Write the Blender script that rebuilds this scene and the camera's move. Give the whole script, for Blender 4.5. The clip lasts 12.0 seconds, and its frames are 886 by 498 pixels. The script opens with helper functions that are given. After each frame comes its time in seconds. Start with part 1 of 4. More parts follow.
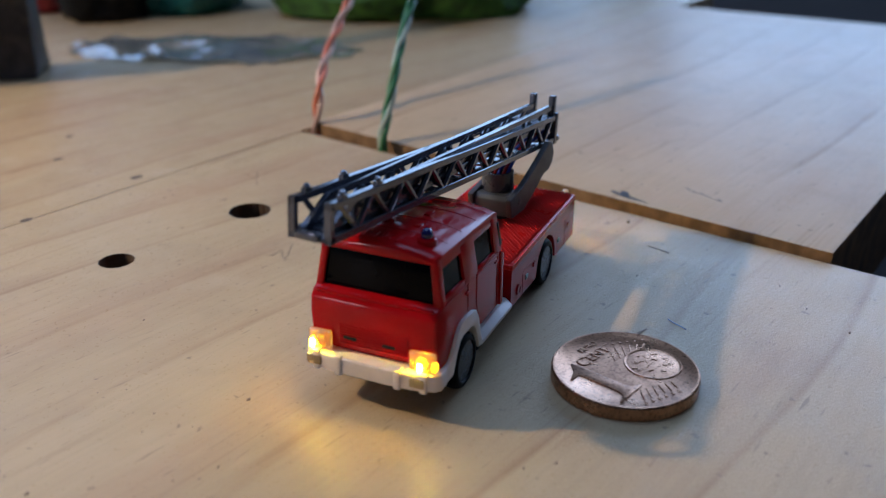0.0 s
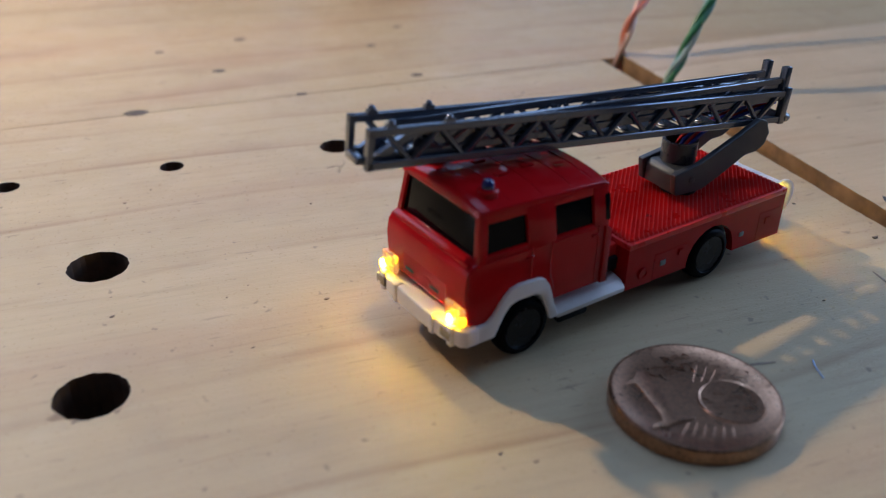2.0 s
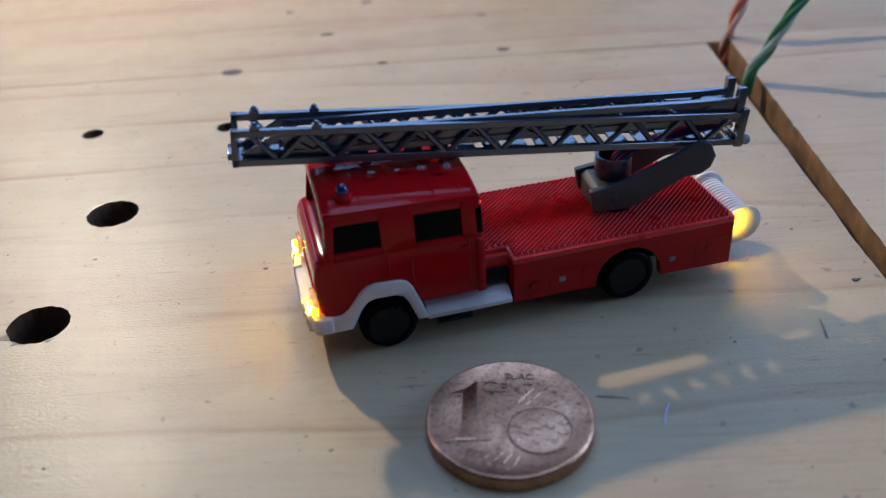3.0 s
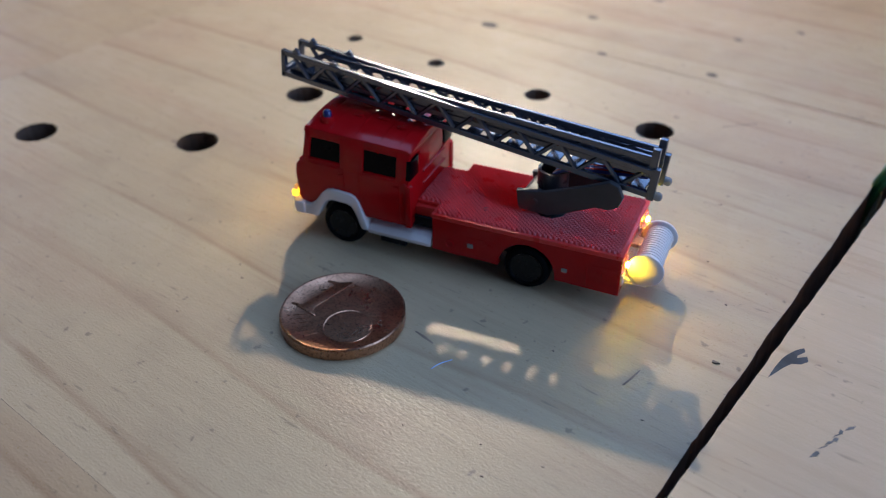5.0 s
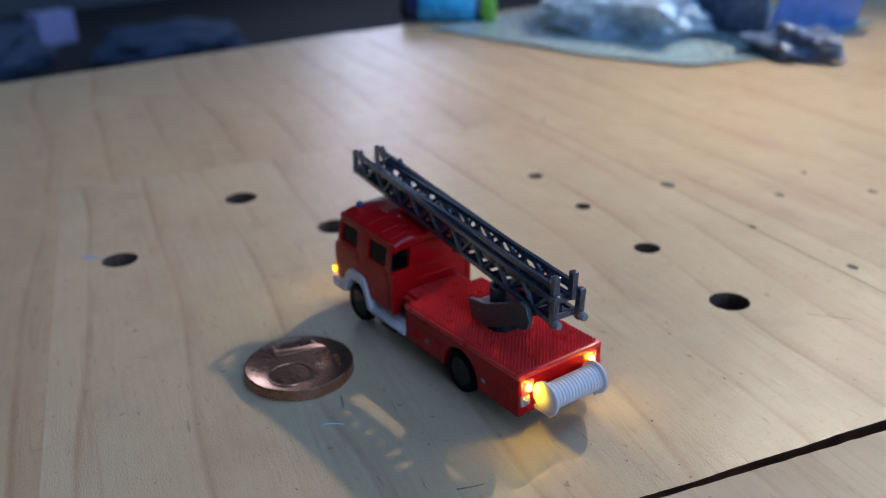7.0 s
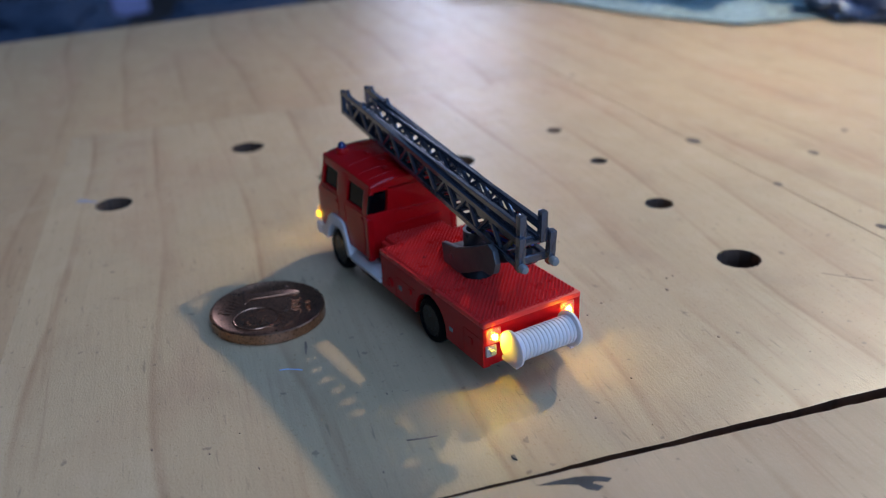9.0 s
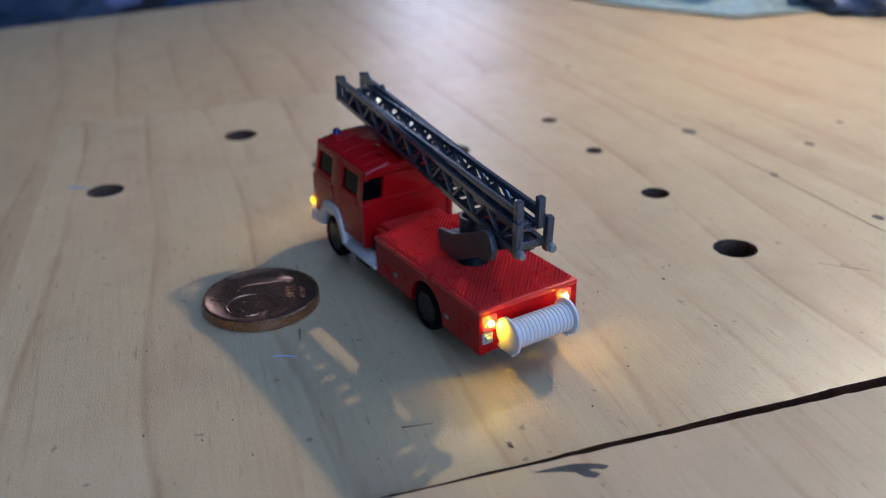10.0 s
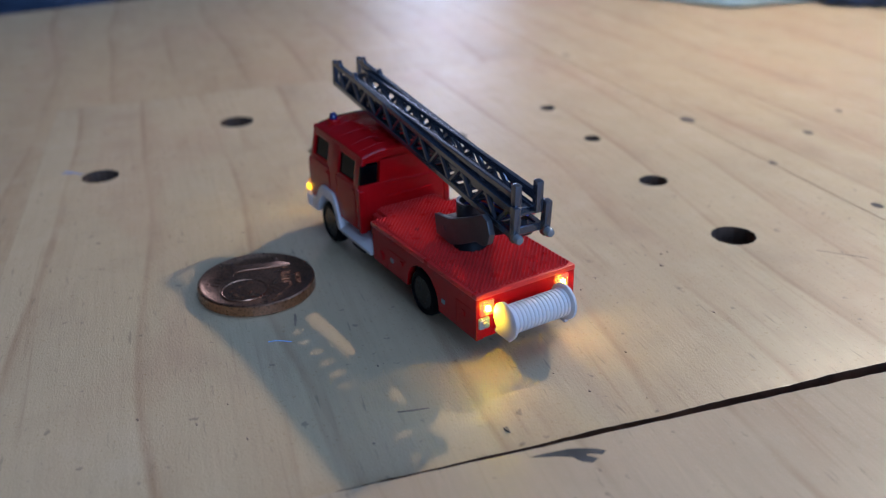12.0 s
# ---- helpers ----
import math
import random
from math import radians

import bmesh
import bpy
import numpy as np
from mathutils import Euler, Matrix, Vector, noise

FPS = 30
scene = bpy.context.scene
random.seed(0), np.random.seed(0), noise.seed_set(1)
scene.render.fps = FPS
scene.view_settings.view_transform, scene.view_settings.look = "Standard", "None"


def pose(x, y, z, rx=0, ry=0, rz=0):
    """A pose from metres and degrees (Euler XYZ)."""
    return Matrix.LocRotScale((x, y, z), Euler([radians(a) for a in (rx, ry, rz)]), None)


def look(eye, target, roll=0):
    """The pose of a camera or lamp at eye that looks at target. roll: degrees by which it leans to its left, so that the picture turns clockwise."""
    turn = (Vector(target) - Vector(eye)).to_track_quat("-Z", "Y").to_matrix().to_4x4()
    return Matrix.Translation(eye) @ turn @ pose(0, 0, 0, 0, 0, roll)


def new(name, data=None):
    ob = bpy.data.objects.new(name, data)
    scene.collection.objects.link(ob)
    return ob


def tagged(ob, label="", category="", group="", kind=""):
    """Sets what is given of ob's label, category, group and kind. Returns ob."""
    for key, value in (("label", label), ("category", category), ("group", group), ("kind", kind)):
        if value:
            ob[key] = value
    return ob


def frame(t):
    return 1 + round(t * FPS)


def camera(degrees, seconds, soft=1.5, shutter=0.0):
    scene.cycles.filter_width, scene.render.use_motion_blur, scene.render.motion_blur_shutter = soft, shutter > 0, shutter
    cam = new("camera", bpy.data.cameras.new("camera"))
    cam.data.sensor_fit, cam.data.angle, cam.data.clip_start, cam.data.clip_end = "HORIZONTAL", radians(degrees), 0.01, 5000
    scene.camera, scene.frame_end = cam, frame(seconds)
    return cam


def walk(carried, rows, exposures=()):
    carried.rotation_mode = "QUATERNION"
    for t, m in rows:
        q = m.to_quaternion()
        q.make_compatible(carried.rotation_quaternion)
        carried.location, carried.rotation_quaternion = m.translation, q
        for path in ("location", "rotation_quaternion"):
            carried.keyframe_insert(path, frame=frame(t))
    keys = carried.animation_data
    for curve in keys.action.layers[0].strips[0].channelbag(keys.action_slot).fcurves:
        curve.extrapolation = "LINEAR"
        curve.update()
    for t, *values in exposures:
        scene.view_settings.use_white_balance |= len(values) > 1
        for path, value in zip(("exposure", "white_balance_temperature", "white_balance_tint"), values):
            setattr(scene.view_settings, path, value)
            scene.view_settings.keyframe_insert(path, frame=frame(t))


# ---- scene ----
U = 0.01  # the plan below is in centimetres
cam = camera(52.3, 12.0, soft=1.15)
cam.data.dof.use_dof = True
cam.data.dof.focus_distance = 0.109
cam.data.dof.aperture_fstop = 26.0
PATH = [
    (0, (7.811, 3.887, 5.436), (6.144, 3.144, 4.618), 0.0),
    (0.5, (7.596, 4.217, 5.633), (5.998, 3.352, 4.797), -0.0),
    (1, (7.21, 4.704, 5.504), (5.741, 3.676, 4.617), 0.3),
    (1.5, (6.573, 5.126, 5.389), (5.288, 3.901, 4.467), 1.4),
    (2, (5.024, 6.424, 5.524), (4.029, 4.996, 4.539), 1.0),
    (2.5, (2.967, 7.453, 6.386), (2.276, 5.894, 5.341), -1.8),
    (3, (1.141, 8.324, 6.311), (0.763, 6.695, 5.213), -3.5),
    (3.2, (0.453, 8.721, 6.377), (0.202, 7.068, 5.28), -3.9),
    (4.8, (-5.168, 10.105, 7.375), (-4.606, 8.565, 6.229), -0.0),
    (5, (-5.701, 10.047, 7.47), (-5.039, 8.547, 6.324), -0.5),
    (5.5, (-7.275, 9.806, 7.339), (-6.404, 8.383, 6.236), -0.8),
    (6, (-8.515, 8.811, 7.275), (-7.431, 7.46, 6.276), -0.4),
    (6.5, (-10.041, 7.708, 6.822), (-8.694, 6.47, 6.014), -0.8),
    (7, (-11.65, 7.179, 7.074), (-10.155, 6.123, 6.269), -1.8),
    (7.2, (-12.057, 6.842, 6.808), (-10.511, 5.856, 6.008), -2.1),
    (8.8, (-11.942, 5.78, 6.268), (-10.375, 4.867, 5.425), -2.4),
    (9, (-11.917, 5.81, 6.252), (-10.354, 4.892, 5.407), -2.4),
    (9.5, (-11.821, 5.788, 6.139), (-10.262, 4.872, 5.284), -2.3),
    (10, (-11.839, 5.835, 6.117), (-10.29, 4.904, 5.26), -1.8),
    (10.5, (-11.774, 5.79, 6.079), (-10.229, 4.86, 5.214), -1.8),
    (11, (-11.767, 5.795, 6.061), (-10.222, 4.867, 5.193), -1.7),
    (11.5, (-11.829, 5.82, 5.991), (-10.287, 4.889, 5.123), -1.4),
    (12, (-11.808, 5.822, 5.993), (-10.269, 4.889, 5.121), -1.5),
]
EXPOSURES = [(0, -0.34, 5850, 13), (1.5, -0.30, 5900, 13), (2.5, -0.18, 5500, 12), (3, -0.27, 5300, 12), (5, -0.23, 5300, 13), (6.5, -0.47, 5150, 11), (12, -0.38, 5200, 13)]
walk(cam, [(t, look(Vector(eye) * U, Vector(target) * U, roll)) for t, eye, target, roll in PATH], EXPOSURES)

# ---- light ----
world = bpy.data.worlds.new("world")
scene.world = world
world.use_nodes = True
sky = world.node_tree.nodes.new("ShaderNodeTexSky")
sky.sky_type = "NISHITA"
sky.sun_disc = False
sky.sun_elevation, sky.sun_rotation = radians(25), radians(120)
world.node_tree.links.new(sky.outputs["Color"], world.node_tree.nodes["Background"].inputs["Color"])
world.node_tree.nodes["Background"].inputs["Strength"].default_value = 0.08


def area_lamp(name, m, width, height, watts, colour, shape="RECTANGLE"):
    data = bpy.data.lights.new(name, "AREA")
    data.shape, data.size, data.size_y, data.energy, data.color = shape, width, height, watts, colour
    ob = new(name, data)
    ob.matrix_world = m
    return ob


# Work lamp over the far side of the bench, and unseen stand-ins for daylight.
LAMP = Vector((0.120, -0.355, 0.280))
area_lamp("work_lamp_light", look(LAMP, (0.03, -0.12, 0)), 0.014, 0.014, 0.365, (1.0, 0.78, 0.48), "DISK").data.spread = radians(75)
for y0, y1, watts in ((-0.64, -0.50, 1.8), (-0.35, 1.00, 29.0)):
    area_lamp("window_fill_light", look((-2.06, (y0 + y1) / 2, 0.79), (0, (y0 + y1) / 2, 0.79)), y1 - y0, 1.32, watts, (0.44, 0.65, 1.0))
# Unseen low panel added to put sheen on the ladder rails.
area_lamp("window_fill_light", look((-2.06, -0.93, 0.45), (0, -0.93, 0.45)), 0.50, 0.46, 2.2, (0.44, 0.65, 1.0))
# Unseen overhead panel added as fill for the shadows.
area_lamp("overhead_fill_light", look((-0.10, -0.45, 2.27), (-0.10, -0.449, 0)), 1.60, 1.50, 20.5, (0.44, 0.65, 1.0))
# Unseen panel, added for blue sheen and shadow fill from behind.
area_lamp("window_fill_light", look((-0.55, -1.46, 1.35), (-0.55, 0, 1.35)), 1.90, 1.48, 20.0, (0.44, 0.65, 1.0))
# Unseen source of the pale patch reflected in the bench.
area_lamp("window_fill_light", look((2.06, -1.28, 0.55), (0, -1.28, 0.55)), 0.34, 0.40, 5.2, (0.92, 0.88, 1.0))


# ---- materials ----
def material(name):
    m = bpy.data.materials.new(name)
    m.use_nodes = True
    t = m.node_tree
    return m, t, t.nodes["Principled BSDF"]


def noise_node(t, vector, scale, detail=4.0, rough=0.55, distortion=0.0):
    n = t.nodes.new("ShaderNodeTexNoise")
    n.inputs["Scale"].default_value, n.inputs["Detail"].default_value = scale, detail
    n.inputs["Roughness"].default_value, n.inputs["Distortion"].default_value = rough, distortion
    t.links.new(vector, n.inputs["Vector"])
    return n.outputs["Fac"]


def ramp(t, fac, stops):
    r = t.nodes.new("ShaderNodeValToRGB")
    while len(r.color_ramp.elements) < len(stops):
        r.color_ramp.elements.new(0.5)
    for e, (p, c) in zip(r.color_ramp.elements, stops):
        e.position = p
        e.color = (c, c, c, 1) if isinstance(c, (int, float)) else (*c, 1)
    t.links.new(fac, r.inputs["Fac"])
    return r.outputs["Color"]


def mix(t, fac, a, b, how="MIX"):
    n = t.nodes.new("ShaderNodeMix")
    n.data_type, n.blend_type = "RGBA", how
    for socket, v in ((n.inputs[0], fac), (n.inputs[6], a), (n.inputs[7], b)):
        if isinstance(v, (int, float)):
            socket.default_value = v
        elif isinstance(v, tuple):
            socket.default_value = (*v, 1)
        else:
            t.links.new(v, socket)
    return n.outputs[2]


def bump(t, p, height, strength, distance):
    b = t.nodes.new("ShaderNodeBump")
    b.inputs["Strength"].default_value, b.inputs["Distance"].default_value = strength, distance
    t.links.new(height, b.inputs["Height"])
    t.links.new(b.outputs["Normal"], p.inputs["Normal"])


def coords(t, scale=(1, 1, 1), turn=0.0, shift=(0, 0, 0)):
    """Object coordinates, turned first and then stretched along the turned axes."""
    out = t.nodes.new("ShaderNodeTexCoord").outputs["Object"]
    for rz, size, move in ((turn, (1, 1, 1), (0, 0, 0)), (0, scale, shift)):
        m = t.nodes.new("ShaderNodeMapping")
        m.inputs["Scale"].default_value, m.inputs["Rotation"].default_value, m.inputs["Location"].default_value = size, (0, 0, radians(rz)), move
        t.links.new(out, m.inputs["Vector"])
        out = m.outputs["Vector"]
    return out


def wood(name, pale, dark, shift, rough=0.54, coat=0.24, relief=0.55, coat_rough=0.19, glint=0.24):
    """Lacquered light wood: pale ground, ruddy clouds, long thin brown lines and short dark dashes along the grain."""
    m, t, p = material(name)
    turn = 14.5
    far = tuple(v + 5 for v in shift)
    broad = noise_node(t, coords(t, (9, 40, 9), turn, shift), 1.0, 3, 0.5, 1.0)
    colour = ramp(t, broad, [(0.28, tuple(0.28 * a + 0.72 * b for a, b in zip(dark, pale))), (0.50, pale), (0.78, tuple(min(1, c * 1.06) for c in pale))])
    ruddy = noise_node(t, coords(t, (16, 46, 16), turn, far), 1.0, 3, 0.5, 0.8)
    colour = mix(t, ramp(t, ruddy, [(0.48, 0.0), (0.70, 0.43)]), colour, (0.50, 0.295, 0.165))
    cloud = noise_node(t, coords(t, (22, 22, 22), 0, shift), 1.0, 3, 0.5)
    colour = mix(t, ramp(t, cloud, [(0.34, 0.22), (0.62, 0.0)]), colour, (0.38, 0.30, 0.185))
    rings = t.nodes.new("ShaderNodeTexWave")
    rings.wave_type, rings.bands_direction, rings.wave_profile = "BANDS", "Y", "SAW"
    for key, value in (("Scale", 1.0), ("Distortion", 8.5), ("Detail", 2.0), ("Detail Scale", 0.5), ("Detail Roughness", 0.45)):
        rings.inputs[key].default_value = value
    t.links.new(coords(t, (8.5, 20, 8.5), turn, shift), rings.inputs["Vector"])
    fade = ramp(t, noise_node(t, coords(t, (18, 70, 18), turn, shift), 1.0, 2, 0.5), [(0.36, 0.12), (0.62, 1.0)])
    line = ramp(t, rings.outputs["Fac"], [(0.0, 0.0), (0.68, 0.03), (0.90, 0.20), (0.955, 0.62), (1.0, 0.0)])
    colour = mix(t, mix(t, fade, (0, 0, 0), line), colour, (0.30, 0.155, 0.065))
    thin = noise_node(t, coords(t, (7, 150, 7), turn, far), 1.0, 2, 0.5, 0.8)
    weak = ramp(t, noise_node(t, coords(t, (40, 90, 40), turn, far), 1.0, 2, 0.5), [(0.46, 0.0), (0.66, 1.0)])
    colour = mix(t, mix(t, weak, (0, 0, 0), ramp(t, thin, [(0.475, 0.0), (0.50, 0.30), (0.525, 0.0)])), colour, (0.30, 0.165, 0.075))
    fine = noise_node(t, coords(t, (60, 1100, 60), turn, shift), 1.0, 4, 0.6, 0.3)
    colour = mix(t, ramp(t, fine, [(0.34, 0.11), (0.55, 0.0)]), colour, tuple(c * 0.7 for c in dark))
    dashes = noise_node(t, coords(t, (170, 1500, 170), turn, shift), 1.0, 2, 0.5, 0.2)
    colour = mix(t, ramp(t, dashes, [(0.24, 0.50), (0.33, 0.0)]), colour, tuple(c * 0.5 for c in dark))
    colour = mix(t, ramp(t, dashes, [(0.60, 0.0), (0.74, 0.16)]), colour, tuple(min(1, c * 1.22) for c in pale))
    blot = noise_node(t, coords(t, (75, 75, 75), 0, far), 1.0, 3, 0.55)
    colour = mix(t, ramp(t, blot, [(0.30, 0.22), (0.46, 0.0)]), colour, (0.34, 0.235, 0.14))
    colour = mix(t, ramp(t, blot, [(0.58, 0.0), (0.74, 0.22)]), colour, (0.66, 0.51, 0.33))
    speck = noise_node(t, coords(t, (1, 1, 1), 0, shift), 620.0, 2, 0.5)
    colour = mix(t, ramp(t, speck, [(0.25, 0.5), (0.31, 0.0)]), colour, (0.14, 0.09, 0.06))
    t.links.new(colour, p.inputs["Base Color"])
    gloss = ramp(t, noise_node(t, coords(t), 170.0, 5, 0.65), [(0.3, rough - 0.08), (0.7, rough + 0.14)])
    glints = ramp(t, noise_node(t, coords(t), 1900.0, 2, 0.5), [(0.60, 0.0), (0.66, 1.0)])
    t.links.new(mix(t, glints, gloss, (glint, glint, glint)), p.inputs["Roughness"])
    p.inputs["Coat Weight"].default_value, p.inputs["Coat Roughness"].default_value = coat, coat_rough
    p.inputs["Specular IOR Level"].default_value = 0.32
    rough_skin = mix(t, 0.35, noise_node(t, coords(t, (1700, 3400, 1700), turn), 1.0, 3, 0.65), fine)
    bump(t, p, rough_skin, relief, 0.00016)
    t.links.new(p.inputs["Normal"].links[0].from_socket, p.inputs["Coat Normal"])
    return m


def plastic(name, colour, rough=0.3, spread=0.12, coat=0.0, clear=0.0, grain=1500.0, relief=0.10, vary=1.0):
    m, t, p = material(name)
    n = noise_node(t, coords(t), 260.0, 4)
    low, high = tuple(c * (1 - spread) for c in colour), tuple(min(1, c * (1 + spread)) for c in colour)
    t.links.new(ramp(t, n, [(0.35, low), (0.65, high)]), p.inputs["Base Color"])
    t.links.new(ramp(t, noise_node(t, coords(t), 500.0, 4), [(0.3, max(0.04, rough - 0.08 * vary)), (0.7, rough + 0.10 * vary)]), p.inputs["Roughness"])
    p.inputs["Coat Weight"].default_value, p.inputs["Transmission Weight"].default_value = coat, clear
    bump(t, p, noise_node(t, coords(t), grain, 3), relief, 0.00006)
    return m


def glowing(name, colour, strength):
    m, t, p = material(name)
    p.inputs["Base Color"].default_value = (*colour, 1)
    p.inputs["Emission Color"].default_value, p.inputs["Emission Strength"].default_value = (*colour, 1), strength
    return m


def copper():
    m, t, p = material("worn_copper")
    stain = noise_node(t, coords(t), 330.0, 6, 0.65, 0.8)
    fine = noise_node(t, coords(t), 2600.0, 4, 0.6)
    colour = ramp(t, stain, [(0.30, (0.27, 0.135, 0.075)), (0.46, (0.47, 0.240, 0.135)), (0.7, (0.61, 0.335, 0.195))])
    colour = mix(t, ramp(t, fine, [(0.33, 0.65), (0.50, 0.0)]), colour, (0.11, 0.055, 0.036))
    t.links.new(colour, p.inputs["Base Color"])
    p.inputs["Metallic"].default_value = 1.0
    t.links.new(ramp(t, stain, [(0.3, 0.38), (0.7, 0.25)]), p.inputs["Roughness"])
    bump(t, p, fine, 0.22, 0.00004)
    return m


WOOD = wood("lacquered_birch", (0.56, 0.40, 0.220), (0.40, 0.27, 0.150), (0, 0, 0))
WOOD_D = wood("lacquered_birch_darker_plank", (0.51, 0.35, 0.182), (0.37, 0.24, 0.13), (6, 1, 0))
WOOD_B = wood("lacquered_birch_second_board", (0.54, 0.385, 0.210), (0.40, 0.27, 0.150), (3, 7, 0))
WOOD_C = wood("pale_coated_board", (0.575, 0.407, 0.246), (0.43, 0.29, 0.165), (9, 2, 0), 0.54, 0.20, 0.30, 0.28, 0.34)
# Shade inside the holes and slit is put into this wall colour.
HOLE_WALL = plastic("shade_dark_wood_edge", (0.10, 0.058, 0.034), 0.8, 0.35, relief=0.4)
JOINT = plastic("dark_joint_dirt", (0.085, 0.052, 0.032), 0.85, 0.4, relief=0.4)
WOOD_EDGE = plastic("brown_wood_edge", (0.22, 0.115, 0.045), 0.7, 0.35, relief=0.4)
RED = plastic("fire_red_plastic", (0.42, 0.0035, 0.0055), 0.16, 0.08, coat=0.2)
RED.node_tree.nodes["Principled BSDF"].inputs["Specular IOR Level"].default_value = 0.14
RED.node_tree.nodes["Principled BSDF"].inputs["Coat Roughness"].default_value = 0.07
RED_DECK = plastic("matt_red_plastic", (0.70, 0.030, 0.025), 0.32, 0.08)
RED_DECK.node_tree.nodes["Principled BSDF"].inputs["Specular IOR Level"].default_value = 0.45
WHITE = plastic("white_plastic", (0.79, 0.70, 0.645), 0.38, 0.05)
CLEARISH = plastic("milky_clear_plastic", (0.80, 0.78, 0.76), 0.22, 0.04, clear=0.55)
GREY = plastic("grey_plastic", (0.052, 0.051, 0.055), 0.46, 0.10)
GREY_DARK = plastic("dark_grey_plastic", (0.045, 0.045, 0.055), 0.30, 0.12)
STEEL = plastic("silver_grey_painted_plastic", (0.118, 0.126, 0.158), 0.24, 0.04, coat=0.6, relief=0.02, vary=0.3)
STEEL.node_tree.nodes["Principled BSDF"].inputs["Metallic"].default_value = 0.65
SMOKE = plastic("smoky_clear_plastic", (0.36, 0.35, 0.33), 0.16, 0.1, coat=0.6, clear=0.4)
BLACK = plastic("black_plastic", (0.012, 0.012, 0.013), 0.40, 0.2)
TYRE = plastic("black_rubber", (0.004, 0.004, 0.0045), 0.45, 0.25)
RIM = plastic("glossy_black_plastic", (0.006, 0.006, 0.007), 0.24, 0.2)
RIM.node_tree.nodes["Principled BSDF"].inputs["Specular IOR Level"].default_value = 0.25
PANE = plastic("black_tinted_pane", (0.002, 0.002, 0.003), 0.12, 0.1, relief=0.03)
PANE.node_tree.nodes["Principled BSDF"].inputs["Specular IOR Level"].default_value = 0.08
BLACK.node_tree.nodes["Principled BSDF"].inputs["Specular IOR Level"].default_value = 0.12
TYRE.node_tree.nodes["Principled BSDF"].inputs["Specular IOR Level"].default_value = 0.04
BLUE_LENS = plastic("dark_blue_lens", (0.010, 0.012, 0.10), 0.10, 0.1, coat=0.8, relief=0.0)
AMBER = glowing("lit_amber_led", (1.0, 0.66, 0.0004), 560.0)
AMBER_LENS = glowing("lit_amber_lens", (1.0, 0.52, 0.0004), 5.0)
LAMP_LIT = plastic("lit_clear_lamp_plastic", (0.93, 0.80, 0.60), 0.12, 0.05, coat=0.4, clear=0.8, relief=0.25, grain=900.0)
LAMP_LIT.node_tree.nodes["Principled BSDF"].inputs["Emission Color"].default_value = (1.0, 0.26, 0.0004, 1)
LAMP_LIT.node_tree.nodes["Principled BSDF"].inputs["Emission Strength"].default_value = 0.16
AMBER_FRONT = glowing("lit_amber_front_led", (1.0, 0.66, 0.0004), 400.0)
LAMP_CLEAR = plastic("clear_lamp_plastic", (0.93, 0.84, 0.70), 0.10, 0.05, coat=0.5, clear=0.92, relief=0.25, grain=900.0)
RESIN = plastic("yellowed_clear_resin", (0.55, 0.40, 0.20), 0.22, 0.3, coat=0.4, clear=0.35, relief=0.3, grain=900.0)
SILVER = plastic("silver_chip", (0.55, 0.55, 0.56), 0.3, 0.3)
SILVER.node_tree.nodes["Principled BSDF"].inputs["Metallic"].default_value = 0.9
COPPER = copper()
INK = plastic("black_ink", (0.035, 0.033, 0.036), 0.6, 0.4)
BLUE_INK = plastic("faint_blue_ink", (0.22, 0.24, 0.33), 0.6, 0.3)
SMUDGE = plastic("grey_smudge", (0.15, 0.13, 0.115), 0.7, 0.4)
ORANGE_WIRE = plastic("orange_wire_sheath", (0.72, 0.20, 0.10), 0.4)
WHITE_WIRE = plastic("pale_wire_sheath", (0.66, 0.42, 0.32), 0.4)
GREEN_WIRE = plastic("green_wire_sheath", (0.03, 0.16, 0.055), 0.4)
MINT_WIRE = plastic("pale_green_wire_sheath", (0.38, 0.48, 0.40), 0.4)
RED_WIRE = plastic("red_wire_sheath", (0.45, 0.02, 0.02), 0.4)
BLUE_WIRE = plastic("blue_wire_sheath", (0.03, 0.04, 0.30), 0.4)
FIBRE = plastic("pale_blue_fibre", (0.50, 0.62, 0.90), 0.5, 0.1)
FILM = plastic("pale_green_film", (0.42, 0.50, 0.46), 0.22, 0.12, coat=0.3)
BAG = plastic("clear_blue_bag", (0.62, 0.74, 0.93), 0.16, 0.25, coat=0.5, clear=0.12)
SPLINTER = plastic("torn_wood", (0.24, 0.16, 0.10), 0.8, 0.4, relief=0.5)
NAIL = plastic("nail_hole_brown", (0.12, 0.085, 0.062), 0.8, 0.3, relief=0.4)
CREASED = plastic("creased_clear_film", (0.86, 0.84, 0.78), 0.14, 0.1, coat=0.5, clear=0.88)
NAVY = plastic("navy_plastic", (0.020, 0.026, 0.075), 0.35, 0.3)
SLATE = plastic("slate_blue_plastic", (0.15, 0.19, 0.29), 0.4, 0.4)
LIME = plastic("lime_green_plastic", (0.20, 0.46, 0.035), 0.3, 0.12)
FOREST = plastic("dark_green_fabric", (0.05, 0.13, 0.015), 0.8, 0.5)
MAROON = plastic("red_fabric", (0.30, 0.03, 0.03), 0.7, 0.3)
CYAN = plastic("cyan_plastic", (0.10, 0.40, 0.62), 0.25, 0.3)
INDIGO = plastic("indigo_fabric", (0.055, 0.070, 0.110), 0.8, 0.5)
LILAC = plastic("lilac_card", (0.46, 0.40, 0.62), 0.5, 0.15)
TRAY_BLUE = plastic("blue_tray_plastic", (0.16, 0.27, 0.70), 0.3, 0.12)
TEAL = plastic("teal_plastic", (0.015, 0.13, 0.12), 0.35, 0.2)
